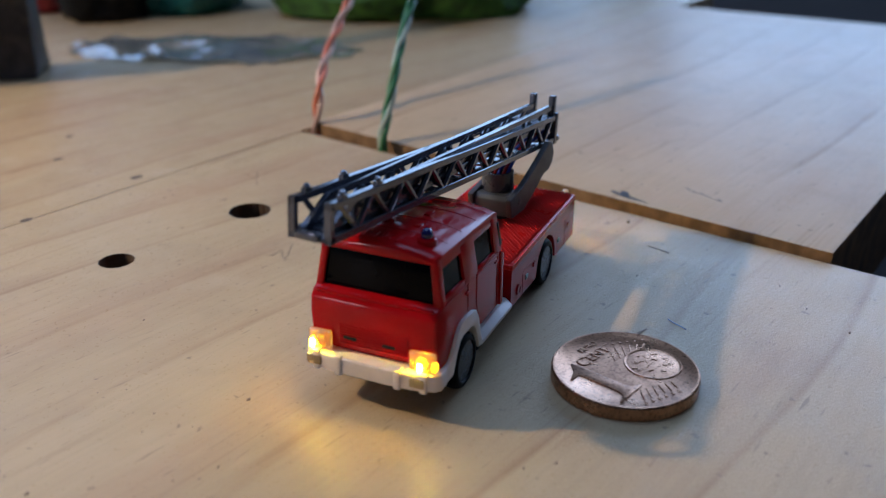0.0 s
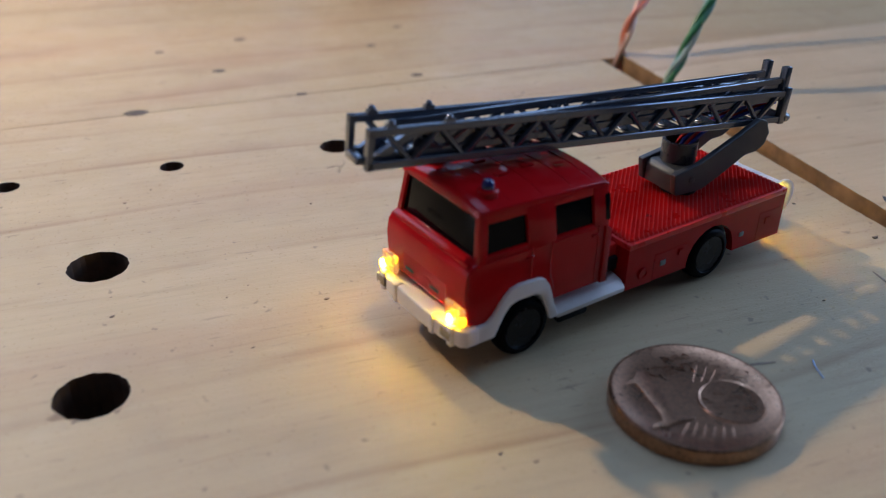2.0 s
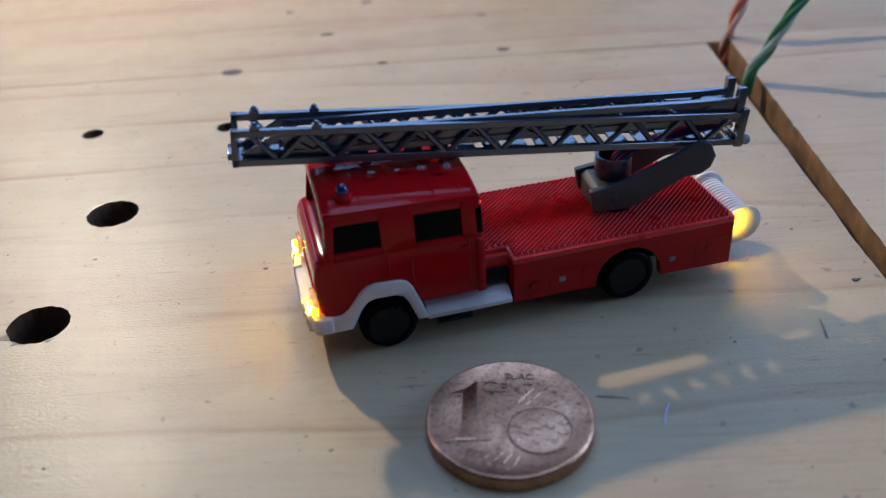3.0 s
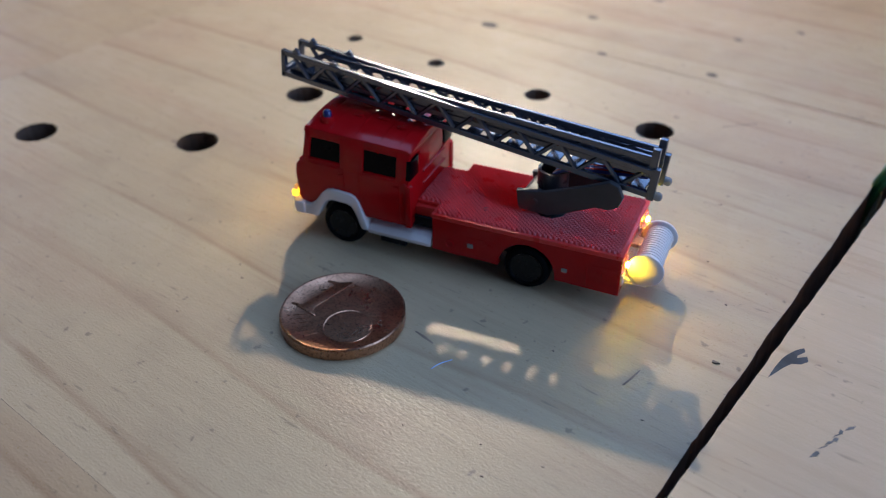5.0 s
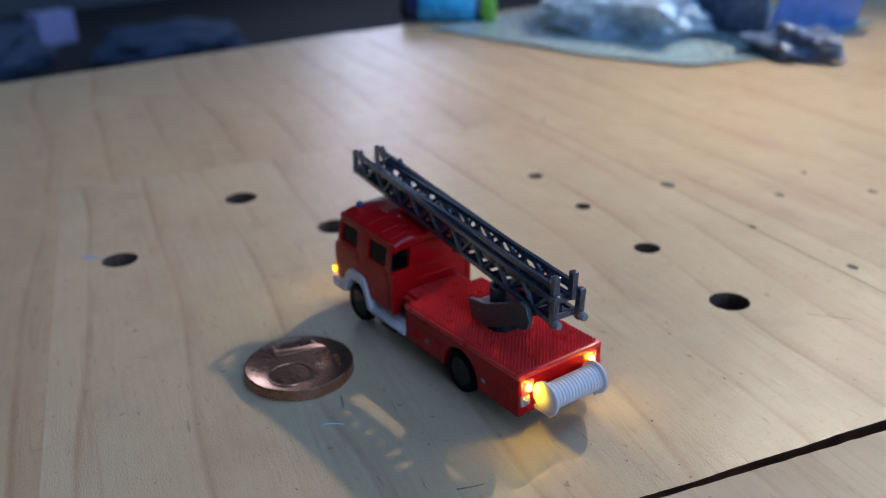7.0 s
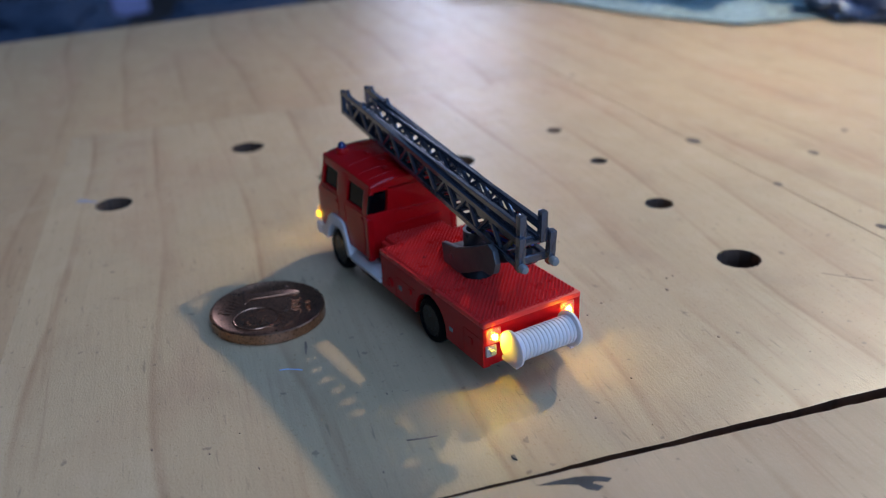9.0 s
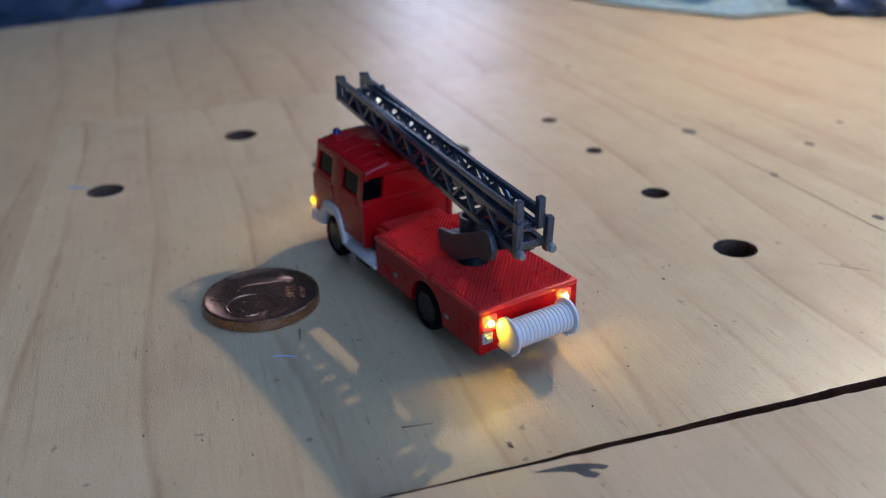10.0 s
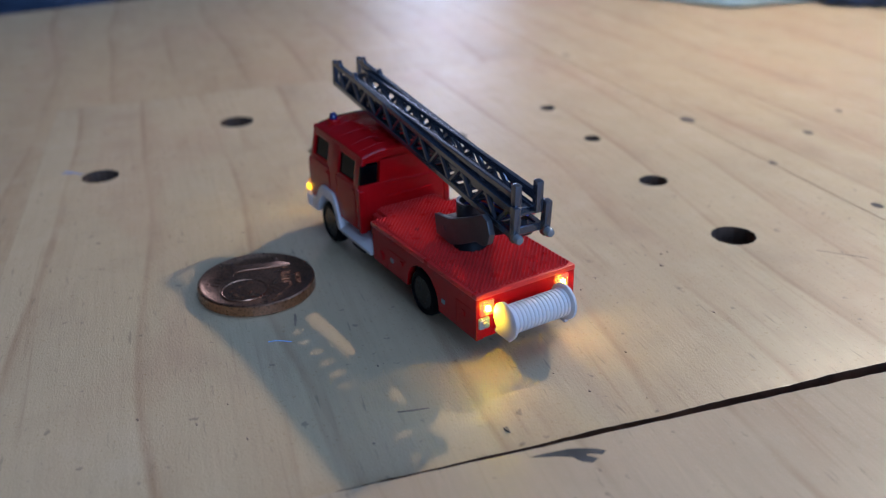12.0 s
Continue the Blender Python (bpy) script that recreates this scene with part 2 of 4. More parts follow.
SOOT = plastic("dark_brown_metal", (0.045, 0.038, 0.034), 0.45, 0.4)
DOWEL = plastic("bare_pine", (0.66, 0.44, 0.20), 0.55, 0.15)
PLASTER = plastic("grey_plaster", (0.12, 0.12, 0.123), 0.9, 0.08, grain=60.0)
FLOOR = plastic("dark_floor_paint", (0.014, 0.013, 0.013), 0.8, 0.3)
FRAME_PAINT = plastic("white_window_paint", (0.75, 0.75, 0.74), 0.4, 0.05)


# ---- mesh helpers, in centimetres ----
def part(name, bm, mat, parent=None, label="", smooth=38.0, where=None):
    """Links a bmesh, drawn in centimetres, as one mesh object under its parent."""
    bmesh.ops.recalc_face_normals(bm, faces=bm.faces[:])
    bmesh.ops.scale(bm, vec=(U, U, U), verts=bm.verts[:])
    mesh = bpy.data.meshes.new(name)
    bm.to_mesh(mesh)
    bm.free()
    mesh.materials.append(mat)
    if smooth:
        mesh.shade_smooth()
        mesh.set_sharp_from_angle(angle=radians(smooth))
    return placed(name, mesh, parent, label, where)


def placed(name, mesh, parent=None, label="", where=None):
    ob = new(name, mesh)
    if parent is not None:
        ob.parent = parent
    if where is not None:
        ob.matrix_basis = where
    return tagged(ob, label)


def thing(name, label, category, where=None, group="", kind=""):
    ob = new(name)
    ob.empty_display_size = 0.005
    if where is not None:
        ob.matrix_basis = where
    return tagged(ob, label, category, group, kind)


def at(x, y, z, rx=0, ry=0, rz=0):
    return pose(x * U, y * U, z * U, rx, ry, rz)


def box(bm, x0, x1, y0, y1, z0, z1):
    v = [bm.verts.new((x, y, z)) for x in (x0, x1) for y in (y0, y1) for z in (z0, z1)]
    for f in ((0, 1, 3, 2), (4, 6, 7, 5), (0, 4, 5, 1), (2, 3, 7, 6), (0, 2, 6, 4), (1, 5, 7, 3)):
        bm.faces.new([v[i] for i in f])
    return v


def prism(bm, pts, axis, a, b):
    """A polygon of points in the other two axes, drawn out along the axis from a to b."""
    def spot(p, d):
        q = list(p)
        q.insert("xyz".index(axis), d)
        return bm.verts.new(q)
    one, two = [spot(p, a) for p in pts], [spot(p, b) for p in pts]
    bm.faces.new(one)
    bm.faces.new(two[::-1])
    for i in range(len(pts)):
        j = (i + 1) % len(pts)
        bm.faces.new((one[i], two[i], two[j], one[j]))
    return one + two


def bevel(bm, width, segments=2, angle=30):
    bm.normal_update()
    bmesh.ops.recalc_face_normals(bm, faces=bm.faces[:])
    edges = [e for e in bm.edges if len(e.link_faces) == 2 and e.calc_face_angle(0) > radians(angle)]
    bmesh.ops.bevel(bm, geom=edges, offset=width, segments=segments, profile=0.6, affect="EDGES", clamp_overlap=True)


def lathe(bm, rings, centre=(0, 0, 0), axis="z", seg=32, cap=True):
    """Rings of (radius, height) round an axis through the centre."""
    loops = []
    for r, h in rings:
        loop = []
        for k in range(seg):
            a = 2 * math.pi * k / seg
            p = (r * math.cos(a), r * math.sin(a), h)
            p = {"z": p, "y": (p[0], p[2], p[1]), "x": (p[2], p[0], p[1])}[axis]
            loop.append(bm.verts.new(Vector(p) + Vector(centre)))
        loops.append(loop)
    for one, two in zip(loops, loops[1:]):
        for k in range(seg):
            bm.faces.new((one[k], one[(k + 1) % seg], two[(k + 1) % seg], two[k]))
    if cap:
        bm.faces.new(loops[0])
        bm.faces.new(loops[-1])


def rod(bm, a, b, r, seg=6):
    """A straight rod from a to b."""
    a, b = Vector(a), Vector(b)
    d = (b - a).normalized()
    u = d.orthogonal().normalized()
    w = d.cross(u)
    one, two = [], []
    for k in range(seg):
        o = (u * math.cos(2 * math.pi * (k + 0.5) / seg) + w * math.sin(2 * math.pi * (k + 0.5) / seg)) * r
        one.append(bm.verts.new(a + o))
        two.append(bm.verts.new(b + o))
    for k in range(seg):
        bm.faces.new((one[k], one[(k + 1) % seg], two[(k + 1) % seg], two[k]))
    bm.faces.new(one)
    bm.faces.new(two)


def curve_points(pts, n=40):
    """A smooth line through points."""
    pts = [Vector(p) for p in pts]
    pts = [2 * pts[0] - pts[1]] + pts + [2 * pts[-1] - pts[-2]]
    out = []
    for i in range(1, len(pts) - 2):
        for k in range(n):
            s = k / n
            a, b, c, d = pts[i - 1:i + 3]
            out.append(0.5 * (2 * b + (c - a) * s + (2 * a - 5 * b + 4 * c - d) * s * s + (3 * b - a - 3 * c + d) * s ** 3))
    return out + [pts[-2]]


def tube(bm, line, r, seg=8):
    last = None
    u = (line[1] - line[0]).orthogonal().normalized()
    for i, p in enumerate(line):
        d = (line[min(i + 1, len(line) - 1)] - line[max(i - 1, 0)]).normalized()
        u = (u - d * u.dot(d)).normalized()
        w = d.cross(u)
        loop = [bm.verts.new(p + (u * math.cos(2 * math.pi * k / seg) + w * math.sin(2 * math.pi * k / seg)) * r) for k in range(seg)]
        if last:
            for k in range(seg):
                bm.faces.new((last[k], last[(k + 1) % seg], loop[(k + 1) % seg], loop[k]))
        else:
            bm.faces.new(loop)
        last = loop
    bm.faces.new(last)


def slab(bm, outline, holes, z0, z1, seg=36):
    """A board with round holes (x, y, radius) right through it."""
    loops = [[bm.verts.new((x, y, z1)) for x, y in outline]]
    for x, y, r in holes:
        loops.append([bm.verts.new((x + r * (1 + 0.025 * math.sin(3 * k + x * 7)) * math.cos(2 * math.pi * k / seg),
                                    y + r * (1 + 0.025 * math.sin(2 * k + y * 5)) * math.sin(2 * math.pi * k / seg), z1)) for k in range(seg)])
    edges = [bm.edges.new((loop[i], loop[(i + 1) % len(loop)])) for loop in loops for i in range(len(loop))]
    bmesh.ops.triangle_fill(bm, edges=edges, use_beauty=True)
    got = bmesh.ops.extrude_face_region(bm, geom=bm.faces[:])
    bmesh.ops.translate(bm, vec=(0, 0, z0 - z1), verts=[g for g in got["geom"] if isinstance(g, bmesh.types.BMVert)])


# ---- room ----
def room():
    x, y, back, lo, hi = 2.1, 2.2, -1.5, -0.90, 2.30
    t = 0.12
    def shell(name, boxes, mat, label):
        bm = bmesh.new()
        for b in boxes:
            box(bm, *[v / U for v in b])
        tagged(part(name, bm, mat, smooth=0), label, name.split("_")[0], kind="structure")
    shell("floor", [(-x - t, x + t, back - t, y + t, lo - 0.1, lo)], FLOOR, "dark painted workshop floor far below the bench")
    shell("ceiling", [(-x - t, -0.91, back - t, y + t, hi, hi + 0.1), (0.71, x + t, back - t, y + t, hi, hi + 0.1), (-0.91, 0.71, back - t, -1.21, hi, hi + 0.1), (-0.91, 0.71, 0.31, y + t, hi, hi + 0.1)],
          PLASTER, "plain dark grey plaster ceiling with an opening for added fill light")
    # Frame round the added overhead fill, out of view.
    win = thing("window_6", "white painted frame round the added, unseen overhead fill opening", "window", kind="structure")
    for q in ((-0.91, 0.71, -1.21, -1.19), (-0.91, 0.71, 0.29, 0.31), (-0.91, -0.89, -1.19, 0.29), (0.69, 0.71, -1.19, 0.29)):
        bm = bmesh.new()
        box(bm, q[0] / U, q[1] / U, q[2] / U, q[3] / U, (hi + 0.03) / U, (hi + 0.07) / U)
        part("frame_bar", bm, FRAME_PAINT, win, smooth=0)
    shell("wall_north", [(-x - t, x + t, y, y + t, lo, hi)], PLASTER, "plain dark grey plaster wall")
    x0, x1, z0, z1 = -1.51, 0.41, 0.60, 2.10
    shell("wall_south", [(-x - t, x0, back - t, back, lo, hi), (x1, x + t, back - t, back, lo, hi), (x0, x1, back - t, back, lo, z0), (x0, x1, back - t, back, z1, hi)],
          PLASTER, "dark grey plaster wall with an opening for the high stand-in window")
    win = thing("window_5", "white painted frame of an unseen high stand-in window", "window", kind="structure")
    for q in ((x0, x1, z0, z0 + 0.02), (x0, x1, z1 - 0.02, z1), (x0, x0 + 0.02, z0 + 0.02, z1 - 0.02), (x1 - 0.02, x1, z0 + 0.02, z1 - 0.02)):
        bm = bmesh.new()
        box(bm, q[0] / U, q[1] / U, (back - 0.11) / U, (back - 0.07) / U, q[2] / U, q[3] / U)
        part("frame_bar", bm, FRAME_PAINT, win, smooth=0)
    def pierced(sx, openings, name):
        """A wall with openings, each (y0, y1, z0, z1), in order along y."""
        a, b = sorted((sx * x, sx * (x + t)))
        boxes, y_at = [], back
        for y0, y1, z0, z1 in openings:
            boxes += [(a, b, y_at, y0, lo, hi), (a, b, y0, y1, lo, z0), (a, b, y0, y1, z1, hi)]
            y_at = y1
        shell(name, boxes + [(a, b, y_at, y, lo, hi)], PLASTER, "dark grey plaster wall with openings for stand-in windows")
    # First opening is added to hold the ladder sheen panel.
    west = ((-1.20, -0.66, 0.20, 0.70), (-0.65, -0.49, 0.12, 1.46), (-0.36, 1.01, 0.12, 1.46))
    east = ((-1.46, -1.10, 0.33, 0.77),)
    pierced(-1, west, "wall_west")
    pierced(1, east, "wall_east")
    for n, (sx, y0, y1, z0, z1) in enumerate([(-1, *q) for q in west] + [(1, *q) for q in east], 1):
        win = thing(f"window_{n}", "white painted frame of an unseen stand-in window", "window", kind="structure")
        a, b = sorted((sx * (x + 0.07), sx * (x + 0.11)))
        for q in ((y0, y1, z0, z0 + 0.02), (y0, y1, z1 - 0.02, z1), (y0, y0 + 0.02, z0 + 0.02, z1 - 0.02), (y1 - 0.02, y1, z0 + 0.02, z1 - 0.02)):
            bm = bmesh.new()
            box(bm, a / U, b / U, *[v / U for v in q])
            part("frame_bar", bm, FRAME_PAINT, win, smooth=0)


room()


# ---- bench ----
SLIT0, SLIT = Vector((-7.533, -6.22)), 0.240


def slit_x(y):
    return SLIT0.x + SLIT * (y - SLIT0.y)


def seam_y(x):
    """The joint to the board with the nail holes."""
    return SLIT0.y - 0.22 * (x + 7.43)


def edge_y(x):
    """The joint on the other side of the plank that the toy stands on."""
    return 5.72 - 0.285 * x


END_Z = 0.12  # the top of the end board
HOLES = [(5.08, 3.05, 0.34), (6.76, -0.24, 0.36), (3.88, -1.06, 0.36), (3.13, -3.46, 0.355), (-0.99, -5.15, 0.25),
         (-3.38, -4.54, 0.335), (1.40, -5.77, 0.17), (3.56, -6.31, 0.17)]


def plank(top, outline, holes, mat, label):
    bm = bmesh.new()
    slab(bm, outline, holes, -1.8, 0.0)
    ob = part("bench_board", bm, mat, top, label, smooth=0)
    # Upright faces take the wall colour with shade painted in.
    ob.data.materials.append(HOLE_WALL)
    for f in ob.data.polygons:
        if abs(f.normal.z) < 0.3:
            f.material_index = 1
    return ob


def bench():
    top = thing("workbench", "light wooden workbench top of planks with round holes", "workbench")
    ragged = []
    for k in range(230):
        y = 16.0 - 22.2 * k / 229
        ragged.append((slit_x(y) + 0.022 * noise.noise(Vector((y * 1.3, 0, 0))) + 0.014 * noise.noise(Vector((y * 7, 4, 0))), y))
    upper = [q for q in ragged if q[1] > edge_y(q[0]) + 0.02]
    lower = [q for q in ragged if q[1] < edge_y(q[0]) - 0.02]
    joint = edge_y(-4.34)
    plank(top, upper + [(-4.34, joint + 0.001), (23.3, edge_y(23.3) + 0.001), (23.4, 16.0)], [], WOOD_D, "lacquered outer plank")
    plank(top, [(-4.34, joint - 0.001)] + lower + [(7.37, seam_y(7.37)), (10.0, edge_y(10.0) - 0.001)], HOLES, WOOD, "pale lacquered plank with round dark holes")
    plank(top, [(7.372, seam_y(7.372)), (23.1, seam_y(23.1)), (23.3, edge_y(23.3) - 0.001), (10.002, edge_y(10.002) - 0.001)], [], WOOD_D, "lacquered plank butted end to end")
    bm = bmesh.new()
    dents = [(1.15, -8.17, 0.20), (-4.1, -9.4, 0.10), (-0.3, -11.2, 0.09), (-0.85, -9.5, 0.13), (-2.0, -11.2, 0.12), (-3.9, -7.34, 0.12), (-1.6, -7.55, 0.10), (7.1, -9.7, 0.10), (-5.3, -10.3, 0.09)]
    prism(bm, [(-30, seam_y(-30) - 0.022), (22.9, seam_y(22.9) - 0.022), (22.6, -42), (-30, -42)], "z", -1.8, 0.0)
    second = part("bench_board", bm, WOOD_B, top, "lacquered board with small nail holes", smooth=0)
    # Each nail hole is a thin dark disc laid on the board.
    for x, y, q in dents:
        bm = bmesh.new()
        lathe(bm, [(q, 0.0008), (q * 0.9, 0.004), (q * 0.4, 0.004)], (0, 0, 0), seg=20)
        for v in bm.verts:
            v.co.y *= 0.7
        bmesh.ops.rotate(bm, cent=(0, 0, 0), matrix=Matrix.Rotation(radians(-14), 3, "Z"), verts=bm.verts[:])
        bmesh.ops.translate(bm, vec=(x, y, 0), verts=bm.verts[:])
        part("nail_hole", bm, NAIL, second, "small nail hole drawn as a thin dark disc")
    bm = bmesh.new()
    prism(bm, [(-7.3, seam_y(-7.3) - 0.021), (22.8, seam_y(22.8) - 0.021), (22.8, seam_y(22.8) - 0.001), (-7.3, seam_y(-7.3) - 0.001)], "z", -1.0, -0.012)
    part("joint_filler", bm, JOINT, second, "thin brown joint between two boards", smooth=0)
    bm = bmesh.new()
    far = [(-7.87 + 2.72 * k / 90 + 0.016 * noise.noise(Vector((k * 0.45, 9, 0))) + 0.010 * noise.noise(Vector((k * 1.7, 3, 0))), -6.05 + 10.25 * k / 90) for k in range(91)]
    far += [(-24.5, 8.6), (-26.0, seam_y(-26.0) + 0.03)]
    prism(bm, far, "z", -1.6, END_Z)
    bevel(bm, 0.012, 2, 60)
    ob = part("end_board", bm, WOOD_C, top, "pale raised board with a brown sawn edge")
    ob.data.materials.append(WOOD_EDGE)
    for f in ob.data.polygons:
        if abs(f.normal.z) < 0.3:
            f.material_index = 1
    for x, y in ((-22, 2), (20, 13), (20, -38), (-26, -38)):
        bm = bmesh.new()
        box(bm, x - 3, x + 3, y - 3, y + 3, -90, -1.8 if x > 0 or y < 0 else -1.6)
        part("leg", bm, WOOD_EDGE, top, "square brown wooden leg", smooth=0)
    return top


bench()


# ---- coin ----
def glyph_mesh(bm, text, size, m, depth):
    """Raised lettering from the built-in font, laid out by the matrix m."""
    data = bpy.data.curves.new("lettering", "FONT")
    data.body, data.size, data.align_x, data.align_y, data.extrude = text, size, "CENTER", "CENTER", depth
    data.resolution_u = 3
    ob = bpy.data.objects.new("lettering", data)
    scene.collection.objects.link(ob)
    mesh = bpy.data.meshes.new_from_object(ob.evaluated_get(bpy.context.evaluated_depsgraph_get()))
    bpy.data.objects.remove(ob)
    mesh.transform(m)
    bm.from_mesh(mesh)
    bpy.data.meshes.remove(mesh)


def star(bm, x, y, z, r):
    pts = [(x + (r if k % 2 == 0 else r * 0.42) * math.sin(math.pi * k / 5), y + (r if k % 2 == 0 else r * 0.42) * math.cos(math.pi * k / 5)) for k in range(10)]
    prism(bm, pts, "z", z - 0.004, z + 0.006)


def coin():
    """A small copper coin; drawn with its right along +x and its top along +y, then turned into place."""
    r, h = 0.8125, 0.167
    c = thing("coin", "worn copper one cent coin lying flat on the bench", "coin", at(-0.83, 2.24, 0, 0, 0, 160))
    bm = bmesh.new()
    lathe(bm, [(r - 0.02, 0.0), (r, 0.016), (r, h - 0.016), (r - 0.014, h), (r - 0.045, h), (r - 0.062, h - 0.012), (0.4, h - 0.013), (0.02, h - 0.013)], seg=96)
    part("blank", bm, COPPER, c)
    z = h - 0.013
    bm = bmesh.new()
    one = [(-0.60, -0.36), (-0.17, -0.33), (-0.17, -0.305), (-0.265, -0.275), (-0.300, -0.20), (-0.325, 0.475), (-0.36, 0.475), (-0.46, 0.36), (-0.61, 0.295),
           (-0.61, 0.265), (-0.49, 0.275), (-0.475, 0.24), (-0.455, -0.20), (-0.475, -0.285), (-0.60, -0.33)]
    prism(bm, one, "z", z - 0.005, z + 0.012)
    bevel(bm, 0.009, 2)
    part("numeral", bm, COPPER, c, "raised numeral one")
    for text, size, x, y in (("C", 0.235, -0.215, 0.40), ("ENT", 0.19, 0.045, 0.395), ("EURO", 0.115, 0.085, 0.565)):
        bm = bmesh.new()
        glyph_mesh(bm, text, size, Matrix.Translation((x, y, z + 0.002)), 0.008)
        part("lettering", bm, COPPER, c, "raised letters " + text, smooth=20)
    gx, gy, gr = 0.29, -0.17, 0.325
    bm = bmesh.new()
    lathe(bm, [(gr, -0.004), (gr - 0.008, 0.011), (gr - 0.022, 0.011), (gr - 0.035, 0.001), (gr * 0.5, 0.005), (0.02, 0.006)], (gx, gy, z), seg=56)
    part("globe", bm, COPPER, c, "raised globe ring")
    rnd = random.Random(4)
    for k in range(34):
        bm = bmesh.new()
        a, d = rnd.uniform(0, 6.28), 0.25 * math.sqrt(rnd.random())
        x, y, q = gx + d * math.cos(a), gy + 0.02 + 0.8 * d * math.sin(a), rnd.uniform(0.015, 0.045)
        pts = [(x + q * rnd.uniform(0.5, 1.3) * math.cos(2 * math.pi * i / 9), y + q * rnd.uniform(0.4, 1.0) * math.sin(2 * math.pi * i / 9)) for i in range(9)]
        prism(bm, pts, "z", z - 0.004, z + 0.008 + 0.006 * rnd.random())
        part("land_shape", bm, COPPER, c)
    for k in range(6):
        f = k / 5
        for x0, y0, x1, y1, sx, sy in ((-0.39 + 0.44 * f, -0.50 - 0.13 * f, -0.26 + 0.36 * f, -0.36 - 0.16 * f, -0.045, -0.045),
                                       (0.06 + 0.42 * f, 0.17 - 0.06 * f, 0.22 + 0.39 * f, 0.40 - 0.26 * f, 0.05, 0.06)):
            bm = bmesh.new()
            rod(bm, (x0, y0, z), (x1, y1, z), 0.008, 6)
            part("ray", bm, COPPER, c)
            bm = bmesh.new()
            if sx < 0:
                star(bm, x0 + sx, y0 + sy, z, 0.024)
            else:
                star(bm, x1 + sx, y1 + sy, z, 0.024)
            part("star", bm, COPPER, c)


coin()


# ---- toy fire engine: x forward, its wheels on the bench ----
CY = -0.065  # the middle of the truck


def tuck(bm):
    """The cab leans in above the waist, and its nose narrows a little."""
    for v in bm.verts:
        k = min(1, max(0, (v.co.z - 1.22) / 0.5))
        n = min(1, max(0, (v.co.x - 0.45) / 0.35))
        v.co.y *= (1 - 0.115 * k) * (1 - 0.02 * n)
        v.co.z += 0.035 * k * (v.co.x + 0.2) / 0.8


def wheel(parent, x, y, side):
    w = new("wheel")
    w.parent = parent
    w.matrix_basis = at(x, y, 0.325, 0, 0, 0 if side > 0 else 180)
    w.empty_display_size = 0.002
    bm = bmesh.new()
    rings = [(0.215, 0.06), (0.222, 0.100), (0.240, 0.118), (0.275, 0.116), (0.305, 0.096), (0.321, 0.062), (0.325, 0.03), (0.325, -0.05), (0.30, -0.11), (0.19, -0.115)]
    lathe(bm, rings, axis="y", seg=40, cap=False)
    part("tyre", bm, TYRE, w, "black rubber tyre")
    bm = bmesh.new()
    lathe(bm, [(0.222, 0.104), (0.210, 0.106), (0.198, 0.096), (0.180, 0.020), (0.168, -0.005), (0.115, -0.005), (0.100, 0.030), (0.085, 0.048), (0.060, 0.052), (0.052, 0.075), (0.012, 0.078)], axis="y", seg=28)
    for k in range(8):
        a = 2 * math.pi * k / 8
        rod(bm, (0.14 * math.cos(a), -0.01, 0.14 * math.sin(a)), (0.14 * math.cos(a), 0.016, 0.14 * math.sin(a)), 0.014, 6)
    part("rim", bm, RIM, w, "black dished rim with hub")


